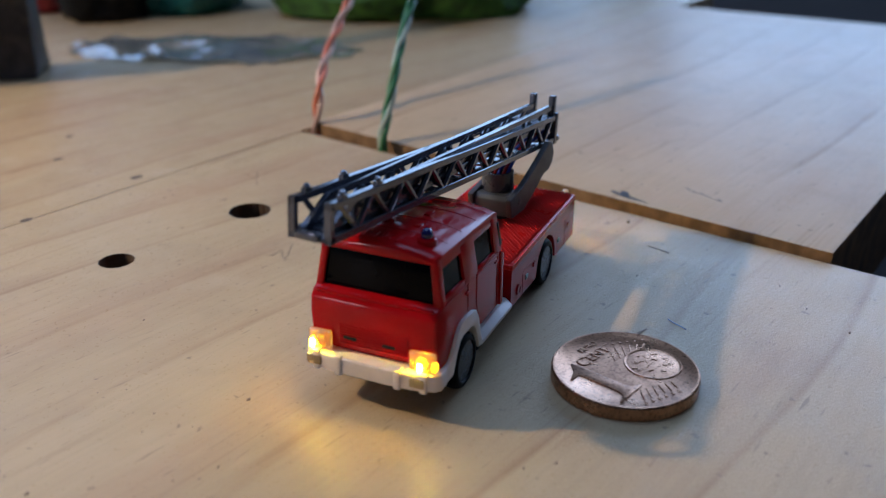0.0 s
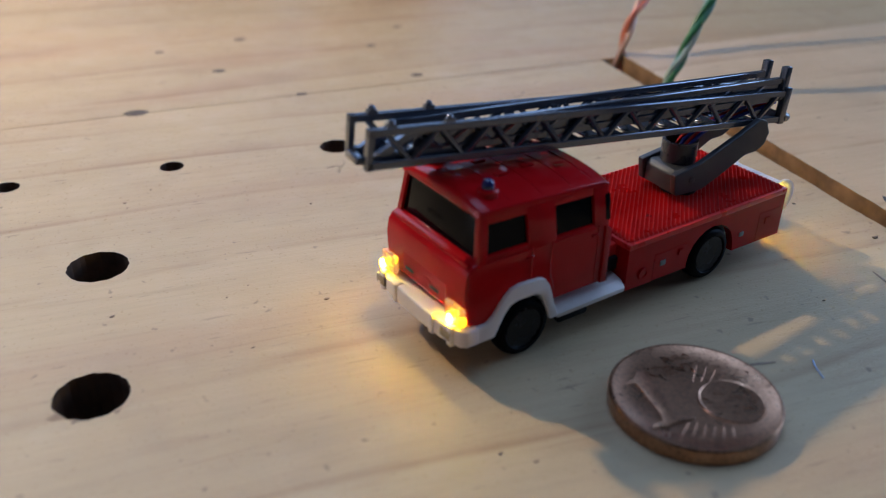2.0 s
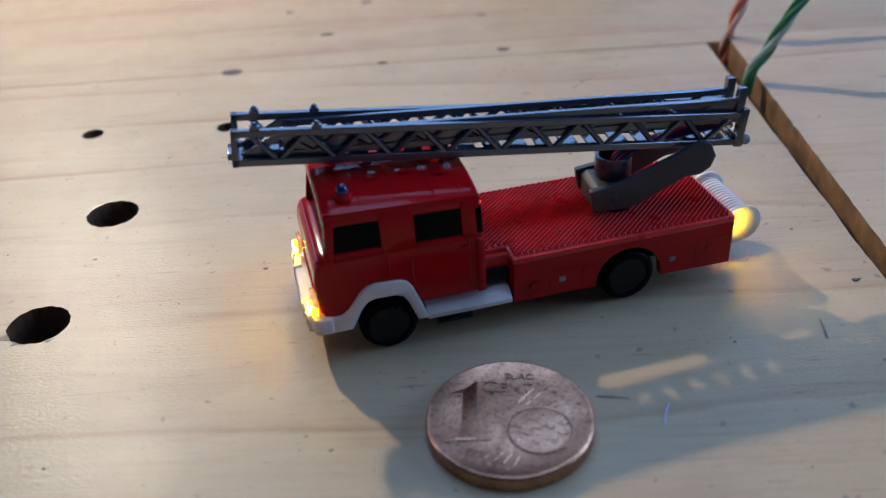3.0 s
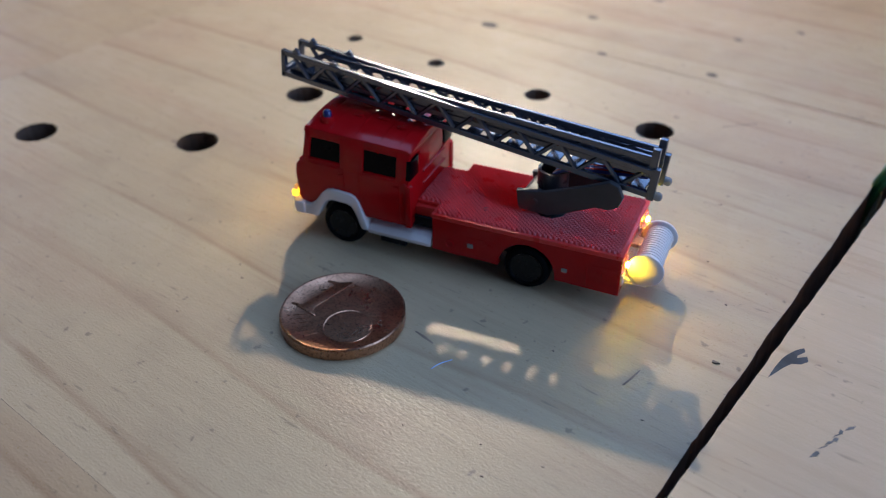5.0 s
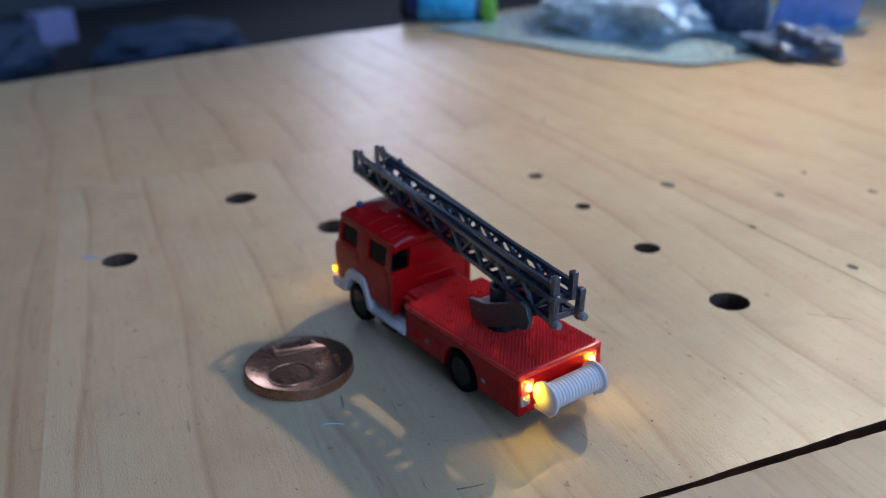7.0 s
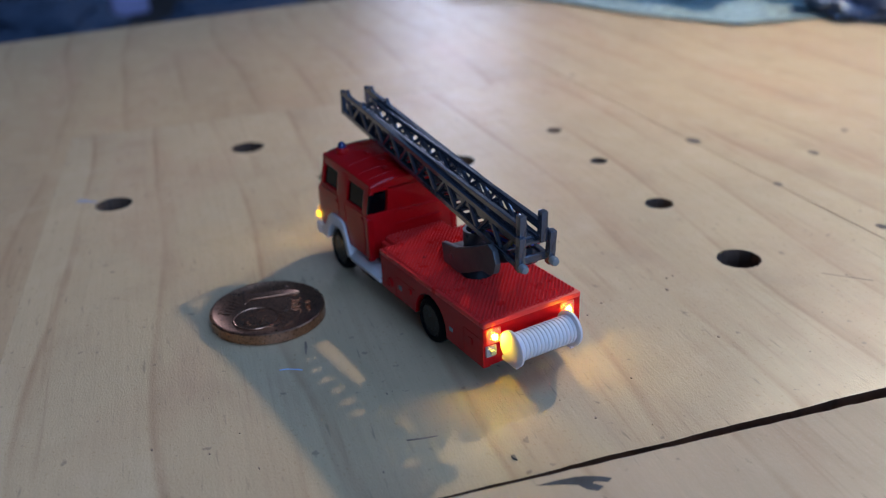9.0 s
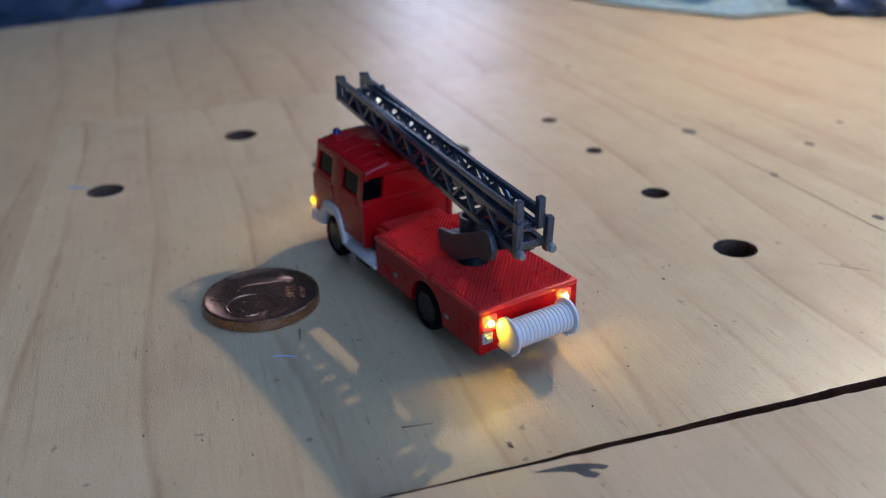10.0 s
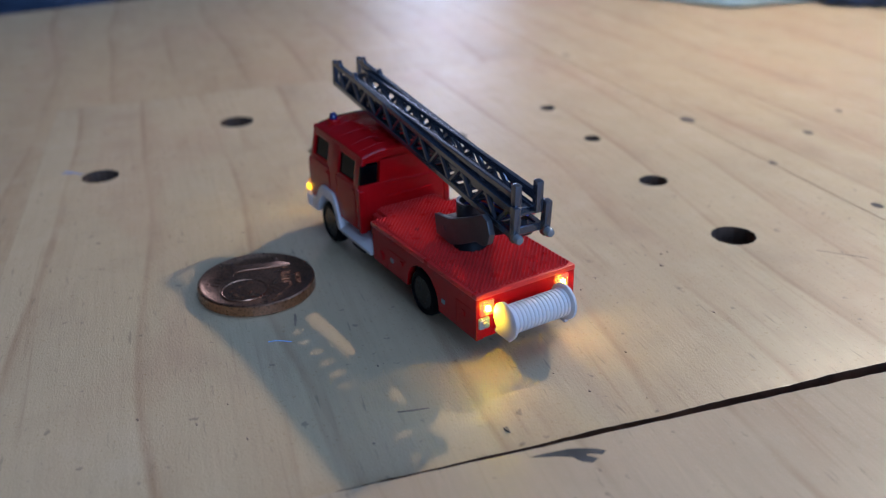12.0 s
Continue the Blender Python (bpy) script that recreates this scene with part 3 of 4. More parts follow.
def fire_engine():
    t = thing("toy_fire_engine", "tiny red plastic toy fire engine with a grey turntable ladder", "toy truck", at(0, CY, 0))
    # cab, drawn about its own middle
    cab = [(-1.06, 0.53), (-0.37, 0.53), (-0.26, 0.76), (-0.17, 0.835), (0.14, 0.85), (0.24, 0.80), (0.44, 0.53), (0.66, 0.55), (0.715, 0.64), (0.735, 1.00), (0.715, 1.15), (0.66, 1.225), (0.585, 1.25), (-1.06, 1.25)]
    bm = bmesh.new()
    prism(bm, cab, "y", -0.735, 0.735)
    bevel(bm, 0.035, 3, 25)
    tuck(bm)
    body = part("cab_body", bm, RED, t, "glossy red cab with a rounded nose")
    # posts between the windows
    def post(x0, x1, lean0=0.0, lean1=0.0):
        for s in (1, -1):
            bm = bmesh.new()
            lo, hi = sorted((s * 0.66, s * 0.735))
            prism(bm, [(x0, 1.21), (x1, 1.21), (x1 + lean1, 1.68), (x0 + lean0, 1.68)], "y", lo, hi)
            bevel(bm, 0.018, 2)
            tuck(bm)
            part("window_post", bm, RED, t)
    post(0.50, 0.60, -0.05, -0.06)
    post(-0.36, 0.0)
    post(-1.06, -0.86)
    for x0, x1, z0, z1 in ((-0.86, 0.55, 1.585, 1.72), (-0.86, -0.36, 1.22, 1.262), (0.0, 0.55, 1.24, 1.295)):
        for s in (1, -1):
            bm = bmesh.new()
            lo, hi = sorted((s * 0.66, s * 0.733))
            box(bm, x0, x1, lo, hi, z0, z1)
            bevel(bm, 0.012, 2)
            tuck(bm)
            part("window_rail", bm, RED, t)
    bm = bmesh.new()
    prism(bm, [(-0.98, 1.2), (0.50, 1.2), (0.44, 1.66), (-0.98, 1.66)], "y", -0.62, 0.62)
    tuck(bm)
    part("cab_core", bm, BLACK, t, "dark cab interior")
    for x0, x1 in ((0.0, 0.53), (-0.87, -0.36)):
        for s in (1, -1):
            bm = bmesh.new()
            lo, hi = sorted((s * 0.685, s * 0.70))
            prism(bm, [(x0, 1.24), (x1, 1.24), (x1 - (0.05 if x0 == 0 else 0), 1.60), (x0, 1.60)], "y", lo, hi)
            tuck(bm)
            part("side_window", bm, PANE, t, "black side window pane")
    # windscreen and its frame
    def front(y0, y1, z0, z1, x, thick, mat, name, label="", edge=0.012):
        bm = bmesh.new()
        lean = lambda z: x - 0.06 * (z - 1.22) / 0.46
        prism(bm, [(lean(z0) - thick, z0), (lean(z0), z0), (lean(z1), z1), (lean(z1) - thick, z1)], "y", y0, y1)
        bevel(bm, edge, 2)
        tuck(bm)
        part(name, bm, mat, t, label)
    front(-0.66, 0.66, 1.23, 1.65, 0.575, 0.03, PANE, "windscreen", "wide black windscreen", 0.004)
    front(-0.725, -0.645, 1.22, 1.70, 0.605, 0.10, RED, "windscreen_post")
    front(0.645, 0.725, 1.22, 1.70, 0.605, 0.10, RED, "windscreen_post")
    front(-0.70, 0.70, 1.64, 1.71, 0.605, 0.12, RED, "windscreen_header")
    # rear wall of the cab, with two small corner windows
    for y0, y1, z0, z1 in ((-0.70, 0.70, 0.55, 1.26), (-0.42, 0.42, 1.25, 1.66), (-0.72, 0.72, 1.60, 1.68)):
        bm = bmesh.new()
        box(bm, -1.075, -0.97, y0, y1, z0, z1)
        bevel(bm, 0.02, 2)
        tuck(bm)
        part("rear_wall", bm, RED, t)
    for y0, y1 in ((0.46, 0.739), (-0.739, -0.46)):
        bm = bmesh.new()
        box(bm, -1.081, -1.012, y0, y1, 1.27, 1.57)
        bevel(bm, 0.012, 2)
        tuck(bm)
        part("rear_window", bm, PANE, t, "small black rear corner window")
    for z in (1.02, 1.21):
        bm = bmesh.new()
        rod(bm, (-1.078, -0.45, z), (-1.078, 0.30, z), 0.018, 8)
        part("rear_rib", bm, RED, t)
    for s in (1, -1):
        bm = bmesh.new()
        lo, hi = sorted((s * 0.66, s * 0.755))
        prism(bm, [(-1.09, 0.53), (-1.0, 0.53), (-1.0, 1.22), (-1.09, 1.17)], "y", lo, hi)
        bevel(bm, 0.015, 2)
        part("rear_corner", bm, RED, t)
    # roof: crowned, with seams, hatch and vents
    bm = bmesh.new()
    n = 12
    for i in range(n + 1):
        a = -1 + 2 * i / n
        y = 0.74 * a
        z = 1.80 - 0.085 * abs(a) ** 2.6
        for x in (-1.075, -1.0, 0.42, 0.53, 0.565):
            bm.verts.new((x, y, z - (0.055 if x > 0.56 else 0.012 if x > 0.5 else 0.035 if x < -1.05 else 0)))
    bm.verts.ensure_lookup_table()
    for i in range(n):
        for j in range(4):
            a = i * 5 + j
            bm.faces.new((bm.verts[a], bm.verts[a + 1], bm.verts[a + 6], bm.verts[a + 5]))
    got = bmesh.ops.extrude_face_region(bm, geom=bm.faces[:])
    for v in got["geom"]:
        if isinstance(v, bmesh.types.BMVert):
            v.co.z = 1.66
    tuck(bm)
    bevel(bm, 0.02, 3, 50)
    roof = part("cab_roof", bm, RED, t, "crowned glossy red roof", smooth=60)
    for x in (0.16, -0.22, -0.60, -0.88):
        bm = bmesh.new()
        for i in range(8):
            a0, a1 = -0.9 + 1.8 * i / 8, -0.9 + 1.8 * (i + 1) / 8
            f = lambda a: (x, 0.74 * a * 0.885, 1.801 - 0.085 * abs(a) ** 2.6 + 0.035 * (x + 0.2) / 0.8)
            rod(bm, f(a0), f(a1), 0.0045, 5)
        part("roof_seam", bm, RED, roof)
    for x, y in ((-0.05, 0.17), (-0.42, 0.12), (-0.76, 0.24), (-0.05, -0.2)):
        bm = bmesh.new()
        box(bm, x - 0.07, x + 0.07, y - 0.035, y + 0.035, 1.79, 1.814 + 0.035 * (x + 0.2) / 0.8)
        bevel(bm, 0.012, 2)
        part("roof_pad", bm, RED, roof)
    for k in range(6):
        bm = bmesh.new()
        rod(bm, (0.33, -0.20 + 0.055 * k, 1.822), (0.46, -0.20 + 0.055 * k, 1.815), 0.014, 6)
        part("roof_vent_rib", bm, RED, roof)
    for y in (0.43, -0.43):
        beacon = new("beacon")
        beacon.parent = t
        beacon.empty_display_size = 0.002
        bm = bmesh.new()
        lathe(bm, [(0.105, 1.74), (0.10, 1.835), (0.085, 1.85), (0.06, 1.85)], (0.30, y, 0), seg=24)
        part("beacon_base", bm, RED, beacon, "red round beacon base")
        bm = bmesh.new()
        lathe(bm, [(0.062, 1.845), (0.065, 1.87), (0.06, 1.905), (0.042, 1.935), (0.015, 1.948)], (0.30, y, 0), seg=20)
        part("beacon_dome", bm, BLUE_LENS, beacon, "dark blue unlit beacon dome")
    # front: ledge under the screen, grille ribs, slots
    bm = bmesh.new()
    rod(bm, (0.665, -0.66, 1.215), (0.665, 0.66, 1.215), 0.022, 8)
    part("nose_ledge", bm, RED, t)
    for k in range(8):
        bm = bmesh.new()
        rod(bm, (0.728, -0.38, 0.68 + 0.03 * k), (0.728, 0.40, 0.68 + 0.03 * k), 0.011, 6)
        part("grille_rib", bm, RED, t)
    # The slots' inner shade is drawn as black blocks on the nose.
    for y in (-0.26, 0.19):
        bm = bmesh.new()
        box(bm, 0.70, 0.744, y - 0.075, y + 0.075, 0.735, 0.775)
        bevel(bm, 0.01, 2)
        part("grille_slot_shade", bm, BLACK, t, "small black block drawn for the shade of a recessed grille slot")
    # doors: raised seams and handles
    for s in (1, -1):
        for x0, z0, x1, z1 in ((-0.055, 0.90, -0.055, 1.24), (-0.30, 0.88, -0.30, 1.24), (-0.40, 0.56, -0.30, 0.88), (-0.92, 0.56, -0.92, 1.24),
                               (-0.055, 1.24, 0.52, 1.24), (-0.92, 1.215, -0.30, 1.215)):
            bm = bmesh.new()
            rod(bm, (x0, s * 0.733, z0), (x1, s * 0.733, z1), 0.008, 5)
            part("door_seam", bm, RED, t)
        for x in (-0.02, -0.87):
            bm = bmesh.new()
            box(bm, x - 0.045, x + 0.045, s * 0.742 - 0.012, s * 0.742 + 0.012, 1.13, 1.155)
            bevel(bm, 0.006, 1)
            part("door_handle", bm, RED, t)
        # white wheel arch, step
        arch = [(0.64, 0.375), (0.40, 0.375), (0.285, 0.60), (0.215, 0.685), (0.13, 0.712), (-0.09, 0.705), (-0.165, 0.675), (-0.215, 0.60), (-0.315, 0.33),
                (-0.43, 0.33), (-0.285, 0.755), (-0.225, 0.845), (-0.14, 0.878), (0.11, 0.892), (0.21, 0.870), (0.29, 0.80), (0.42, 0.625), (0.50, 0.565), (0.64, 0.56)]
        bm = bmesh.new()
        lo, hi = sorted((s * 0.56, s * 0.775))
        prism(bm, arch, "y", lo, hi)
        bevel(bm, 0.022, 2)
        part("wheel_arch", bm, WHITE, t, "angular white wheel arch")
        bm = bmesh.new()
        prism(bm, [(s * 0.50, 0.47), (s * 0.50, 0.36), (s * 0.765, 0.30), (s * 0.775, 0.36), (s * 0.70, 0.43)], "x", -1.38, -0.42)
        bevel(bm, 0.012, 2)
        part("step", bm, WHITE, t, "white side step")
    # bumper
    bm = bmesh.new()
    outline = [(0.60, -0.79), (0.74, -0.79), (0.80, -0.74), (0.86, -0.50), (0.875, -0.2), (0.875, 0.2), (0.86, 0.50), (0.80, 0.74), (0.74, 0.79), (0.60, 0.79)]
    prism(bm, outline, "z", 0.38, 0.575)
    bevel(bm, 0.028, 3)
    bumper = part("bumper", bm, WHITE, t, "white wrap-round bumper")
    for y in (-0.62, -0.34, 0.34, 0.62):
        bm = bmesh.new()
        box(bm, 0.78, 0.895 - 0.10 * abs(y) ** 2, y - 0.04, y + 0.04, 0.365, 0.59)
        bevel(bm, 0.02, 2)
        part("bumper_block", bm, WHITE, bumper)
    for lens, led in (((-0.735, -0.47), -0.675), ((0.44, 0.735), 0.575)):
        lamp = new("front_indicator")
        lamp.parent = t
        lamp.empty_display_size = 0.002
        bm = bmesh.new()
        box(bm, 0.725, 0.785, *lens, 0.58, 0.80)
        bevel(bm, 0.028, 3)
        for v in bm.verts:
            v.co.x += 0.010 * noise.noise(v.co * 9)
        part("lamp_block", bm, LAMP_LIT, lamp, "clear uneven plastic lamp block lit amber")
        bm = bmesh.new()
        box(bm, 0.79, 0.835, led - 0.026, led + 0.026, 0.60, 0.70)
        bevel(bm, 0.018, 2)
        part("led", bm, AMBER_FRONT, lamp, "lit amber indicator")
        bm = bmesh.new()
        middle = 0.5 * (lens[0] + lens[1])
        lathe(bm, [(0.055, 0.735), (0.060, 0.79), (0.045, 0.815), (0.02, 0.825)], (0, middle, 0.71), axis="x", seg=14)
        part("lens_dome", bm, LAMP_CLEAR, lamp)
        if led > 0:
            bm = bmesh.new()
            box(bm, 0.735, 0.81, 0.70, 0.755, 0.62, 0.715)
            bevel(bm, 0.022, 3)
            part("corner_lens", bm, AMBER_LENS, lamp, "small lit amber corner lens")
        y = -0.64 if led < 0 else 0.56
        bm = bmesh.new()
        box(bm, 0.79, 0.868, y - 0.085, y + 0.085, 0.425, 0.535)
        bevel(bm, 0.02, 2)
        part("fog_lamp", bm, RESIN, bumper, "yellowed clear lamp set in the bumper")
    # chassis and wheels
    bm = bmesh.new()
    box(bm, -3.9, 0.60, -0.42, 0.42, 0.28, 0.56)
    box(bm, -1.40, -1.05, -0.60, 0.60, 0.50, 0.66)
    box(bm, -0.95, -0.55, -0.60, 0.66, 0.13, 0.40)
    bevel(bm, 0.02, 2)
    part("chassis", bm, BLACK, t, "black chassis under the body")
    bm = bmesh.new()
    box(bm, -1.42, -1.06, -0.55, 0.55, 0.56, 0.80)
    bevel(bm, 0.02, 2)
    part("deck_neck", bm, RED_DECK, t, "narrow red neck between cab and deck")
    for x in (0.0, -2.774):
        for s in (1, -1):
            wheel(t, x, s * 0.635, s)
        bm = bmesh.new()
        rod(bm, (x, -0.6, 0.325), (x, 0.6, 0.325), 0.05, 10)
        part("axle", bm, BLACK, t)
    # deck
    bm = bmesh.new()
    plan = [(-4.05, -0.745), (-1.42, -0.755), (-1.42, -0.50), (-1.07, -0.50), (-1.07, 0.48), (-1.40, 0.48), (-1.40, 0.755), (-4.05, 0.745)]
    prism(bm, plan, "z", 0.785, 0.855)
    bevel(bm, 0.012, 2)
    deck = part("deck", bm, RED_DECK, t, "flat red deck with raised tread")
    bm = bmesh.new()
    for sx, xa, xb, ya, yb in ((1, -4.0, -1.44, -0.70, 0.70), (-1, -4.0, -1.44, -0.70, 0.70), (1, -1.44, -1.09, -0.47, 0.45), (-1, -1.44, -1.09, -0.47, 0.45)):
        step, k = 0.064, -70
        while k < 70:
            # lines x*0.62 + sx*y = c, clipped to the deck
            c = -1.6 + k * step
            pts = []
            for x in (xa, xb):
                y = sx * (c - 0.9 * x)
                if ya <= y <= yb:
                    pts.append((x, y))
            for y in (ya, yb):
                x = (c - sx * y) / 0.9
                if xa < x < xb:
                    pts.append((x, y))
            if len(pts) == 2 and (Vector(pts[0]) - Vector(pts[1])).length > 0.05:
                a, b = Vector((*pts[0], 0.855)), Vector((*pts[1], 0.855))
                d = (b - a).normalized()
                w = Vector((-d.y, d.x, 0)) * 0.018
                up = Vector((0, 0, 0.034))
                v = [bm.verts.new(q) for q in (a - w, a + w, a + up, b - w, b + w, b + up)]
                for f in ((0, 2, 5, 3), (2, 1, 4, 5), (0, 1, 2), (3, 5, 4)):
                    bm.faces.new([v[i] for i in f])
            k += 1
    tagged(part("tread", bm, RED_DECK, deck, "crossed diagonal tread ridges", smooth=0), kind="stuff")
    # Dark of a deck hole, painted as a flat black disc.
    bm = bmesh.new()
    lathe(bm, [(0.034, 0.85), (0.034, 0.880), (0.005, 0.880)], (-2.05, 0.38, 0), seg=14)
    part("deck_hole_shade", bm, BLACK, deck, "flat black disc drawn for the dark of a small deck hole")
    for s in (1, -1):
        bm = bmesh.new()
        arch = [(-2.774 + 0.40 * math.cos(a), 0.30 + 0.40 * math.sin(a)) for a in [radians(d) for d in range(0, 181, 18)]]
        side = [(-1.41, 0.79), (-4.04, 0.79), (-4.04, 0.235)] + [(-3.174, 0.25)] + arch[::-1] + [(-2.374, 0.27), (-1.83, 0.28), (-1.80, 0.27), (-1.41, 0.285)]
        lo, hi = sorted((s * 0.64, s * 0.742))
        prism(bm, side, "y", lo, hi)
        wall = part("side_panel", bm, RED, t, "red side panel with a wheel arch", smooth=20)
        for x, z, w, h in ((-1.97, 0.47, 0.042, 0.034), (-3.30, 0.44, 0.04, 0.03)):
            bm = bmesh.new()
            box(bm, x - w, x + w, s * 0.744 - 0.012, s * 0.744 + 0.012, z - h, z + h)
            bevel(bm, 0.012, 2)
            part("side_marker", bm, SMOKE, wall, "small unlit silver side marker lamp")
        bm = bmesh.new()
        lathe(bm, [(0.075, -0.01), (0.07, 0.022), (0.045, 0.022), (0.04, 0.012)], (-1.66, s * 0.742, 0.43), axis="y", seg=16)
        part("filler_cap", bm, RED, wall)
        bm = bmesh.new()
        box(bm, -2.27, -2.21, s * 0.744 - 0.015, s * 0.744 + 0.015, 0.50, 0.56)
        box(bm, -3.80, -3.72, s * 0.744 - 0.01, s * 0.744 + 0.01, 0.46, 0.54)
        part("side_catch", bm, RED, wall)
        for x0, x1, z0, z1 in ((-1.83, -1.83, 0.28, 0.56), (-1.83, -2.36, 0.60, 0.60), (-3.60, -3.60, 0.25, 0.62), (-3.60, -4.02, 0.62, 0.62)):
            bm = bmesh.new()
            rod(bm, (x0, s * 0.741, z0), (x1, s * 0.741, z1), 0.007, 5)
            part("panel_seam", bm, RED, wall)
    bm = bmesh.new()
    box(bm, -4.04, -3.96, -0.64, 0.64, 0.25, 0.785)
    part("tail_panel", bm, RED, t, "red tail panel", smooth=0)
    bm = bmesh.new()
    box(bm, -1.50, -1.41, -0.64, 0.64, 0.29, 0.785)
    part("front_panel", bm, RED, t, "red front panel of the deck", smooth=0)
    # tail lamps
    for y, z, mat, name, label in ((0.60, 0.66, AMBER, "rear_indicator", "lit amber rear indicator"), (-0.53, 0.68, AMBER, "rear_indicator", "lit amber rear indicator"),
                                   (0.64, 0.46, SILVER, "tail_lamp", "unlit clear tail lamp"), (-0.57, 0.46, SILVER, "tail_lamp", "unlit clear tail lamp")):
        lamp = new(name)
        lamp.parent = t
        lamp.empty_display_size = 0.002
        bm = bmesh.new()
        w = 0.10 if mat is AMBER else 0.075
        box(bm, -4.075, -4.035, y - w, y + w, z - w, z + w)
        bevel(bm, 0.02, 2)
        part("lamp_block", bm, LAMP_LIT if mat is AMBER else CLEARISH, lamp)
        bm = bmesh.new()
        box(bm, -4.11, -4.07, y - 0.030, y + 0.030, z - 0.03, z + 0.03)
        bevel(bm, 0.015, 2)
        part("led", bm, mat, lamp, label)
    # hose reel behind the tail
    reel = new("hose_reel")
    reel.parent = t
    reel.empty_display_size = 0.002
    tagged(reel, "white ribbed hose reel")
    rc = (-4.31, 0.0, 0.565)
    for y0 in (-0.37, 0.50):
        bm = bmesh.new()
        lathe(bm, [(0.05, -0.03), (0.21, -0.03), (0.235, -0.015), (0.235, 0.015), (0.21, 0.03), (0.05, 0.03)], (rc[0], y0, rc[2]), axis="y", seg=40)
        part("flange", bm, WHITE, reel, "round white flange")
    bm = bmesh.new()
    rings = []
    for k in range(15):
        y = -0.35 + 0.83 * k / 15
        rings += [(0.168, y + 0.003), (0.180, y + 0.013), (0.183, y + 0.0275), (0.180, y + 0.042), (0.168, y + 0.052)]
    lathe(bm, rings, (rc[0], 0, rc[2]), axis="y", seg=36)
    part("drum", bm, WHITE, reel, "ribbed white drum")
    for y in (-0.40, 0.44):
        bm = bmesh.new()
        box(bm, -4.34, -4.02, y - 0.03, y + 0.03, 0.27, 0.33)
        bevel(bm, 0.01, 1)
        part("bracket", bm, WHITE, reel)
    # turntable
    turn = new("turntable")
    turn.parent = t
    turn.empty_display_size = 0.002
    turn.matrix_basis = at(-2.87, 0.05, 0, 0, 0, -4.4)
    bm = bmesh.new()
    lathe(bm, [(0.22, 0.855), (0.22, 0.91), (0.20, 0.94), (0.20, 1.02)], seg=36)
    part("turntable_ring", bm, BLACK, turn, "round dark turntable ring")
    bm = bmesh.new()
    prism(bm, [(0.34, 0.98), (0.34, 1.20), (0.28, 1.25), (-0.05, 1.25), (-0.05, 0.98)], "y", -0.232, 0.232)
    bevel(bm, 0.02, 2)
    part("turntable_body", bm, GREY, turn, "grey turntable block")
    for s in (1, -1):
        bm = bmesh.new()
        arm = [(0.40, 1.25), (0.36, 1.00), (0.33, 0.975), (-0.06, 0.975), (-0.30, 1.075), (-0.70, 1.28), (-0.88, 1.29), (-1.0, 1.36), (-1.05, 1.50), (-0.98, 1.66), (-0.86, 1.70), (-0.55, 1.55), (0.0, 1.32)]
        lo, hi = sorted((s * 0.235, s * 0.315))
        prism(bm, arm, "y", lo, hi)
        bevel(bm, 0.018, 2)
        part("lifting_arm", bm, GREY, turn, "long flat grey lifting arm", smooth=12)
        bm = bmesh.new()
        lathe(bm, [(0.045, 0.0), (0.045, 0.012), (0.03, 0.016)], (0.12, s * 0.31, 1.14), axis="y", seg=14)
        part("arm_pin", bm, GREY, turn)
    bm = bmesh.new()
    lathe(bm, [(0.21, 1.22), (0.21, 1.50), (0.17, 1.50), (0.165, 1.30), (0.02, 1.30)], (0.02, -0.05, 0), seg=32)
    part("cable_drum", bm, GREY_DARK, turn, "dark hollow cable drum")
    for k, (mat, dy) in enumerate(((RED_WIRE, 0.03), (BLUE_WIRE, -0.04), (RED_WIRE, -0.1), (BLUE_WIRE, 0.08))):
        bm = bmesh.new()
        tube(bm, curve_points([(0.02, dy - 0.05, 1.32), (-0.05, dy, 1.50), (-0.35, dy * 0.8, 1.62), (-0.9, dy + 0.02, 1.72), (-1.28, dy * 1.5, 1.78)], 8), 0.022, 6)
        part("cable", bm, mat, turn, "thin coloured wire")

    # ladder: u forward from its tail, v left, w up
    frame_of = Matrix.Translation(Vector((-4.22, 0.11, 1.535)) * U) @ pose(0, 0, 0, 0, -5.5, -4.4)
    L = 5.56
    def section(name, label, m, u0, u1, half, tall, thick, period, shift, taper=0.0):
        sec = new(name)
        sec.parent = t
        sec.matrix_basis = m
        sec.empty_display_size = 0.002
        tagged(sec, label)
        for s in (1, -1):
            o, i = s * half, s * (half - thick)
            lo, hi = sorted((o, i))
            for z0, z1, a, b in ((0, 0.08, u0, u1), (tall - 0.075, tall, u0, u1 - taper)):
                bm = bmesh.new()
                box(bm, a, b, lo, hi, z0, z1)
                bevel(bm, 0.008, 1)
                part("rail", bm, STEEL, sec)
            bm = bmesh.new()
            box(bm, u0, u0 + 0.05, lo, hi, 0.05, tall - 0.04)
            part("end_post", bm, STEEL, sec)
            bm = bmesh.new()
            if taper:
                prism(bm, [(u1 - taper - 0.10, tall), (u1 - taper + 0.03, tall + 0.004), (u1 + 0.02, 0.06), (u1 - 0.10, 0.03)], "y", lo, hi)
            else:
                box(bm, u1 - 0.06, u1, lo, hi, 0.0, tall)
            part("end_post", bm, STEEL, sec)
            u = u0 + shift
            while u + period < u1 - taper + 0.15:
                for a, b in ((u, u + period / 2), (u + period, u + period / 2)):
                    bm = bmesh.new()
                    mid = (o + i) / 2
                    rod(bm, (a, mid, tall - 0.04), (b, mid, 0.045), 0.033, 6)
                    part("strut", bm, STEEL, sec)
                u += period
        u = u0 + 0.2
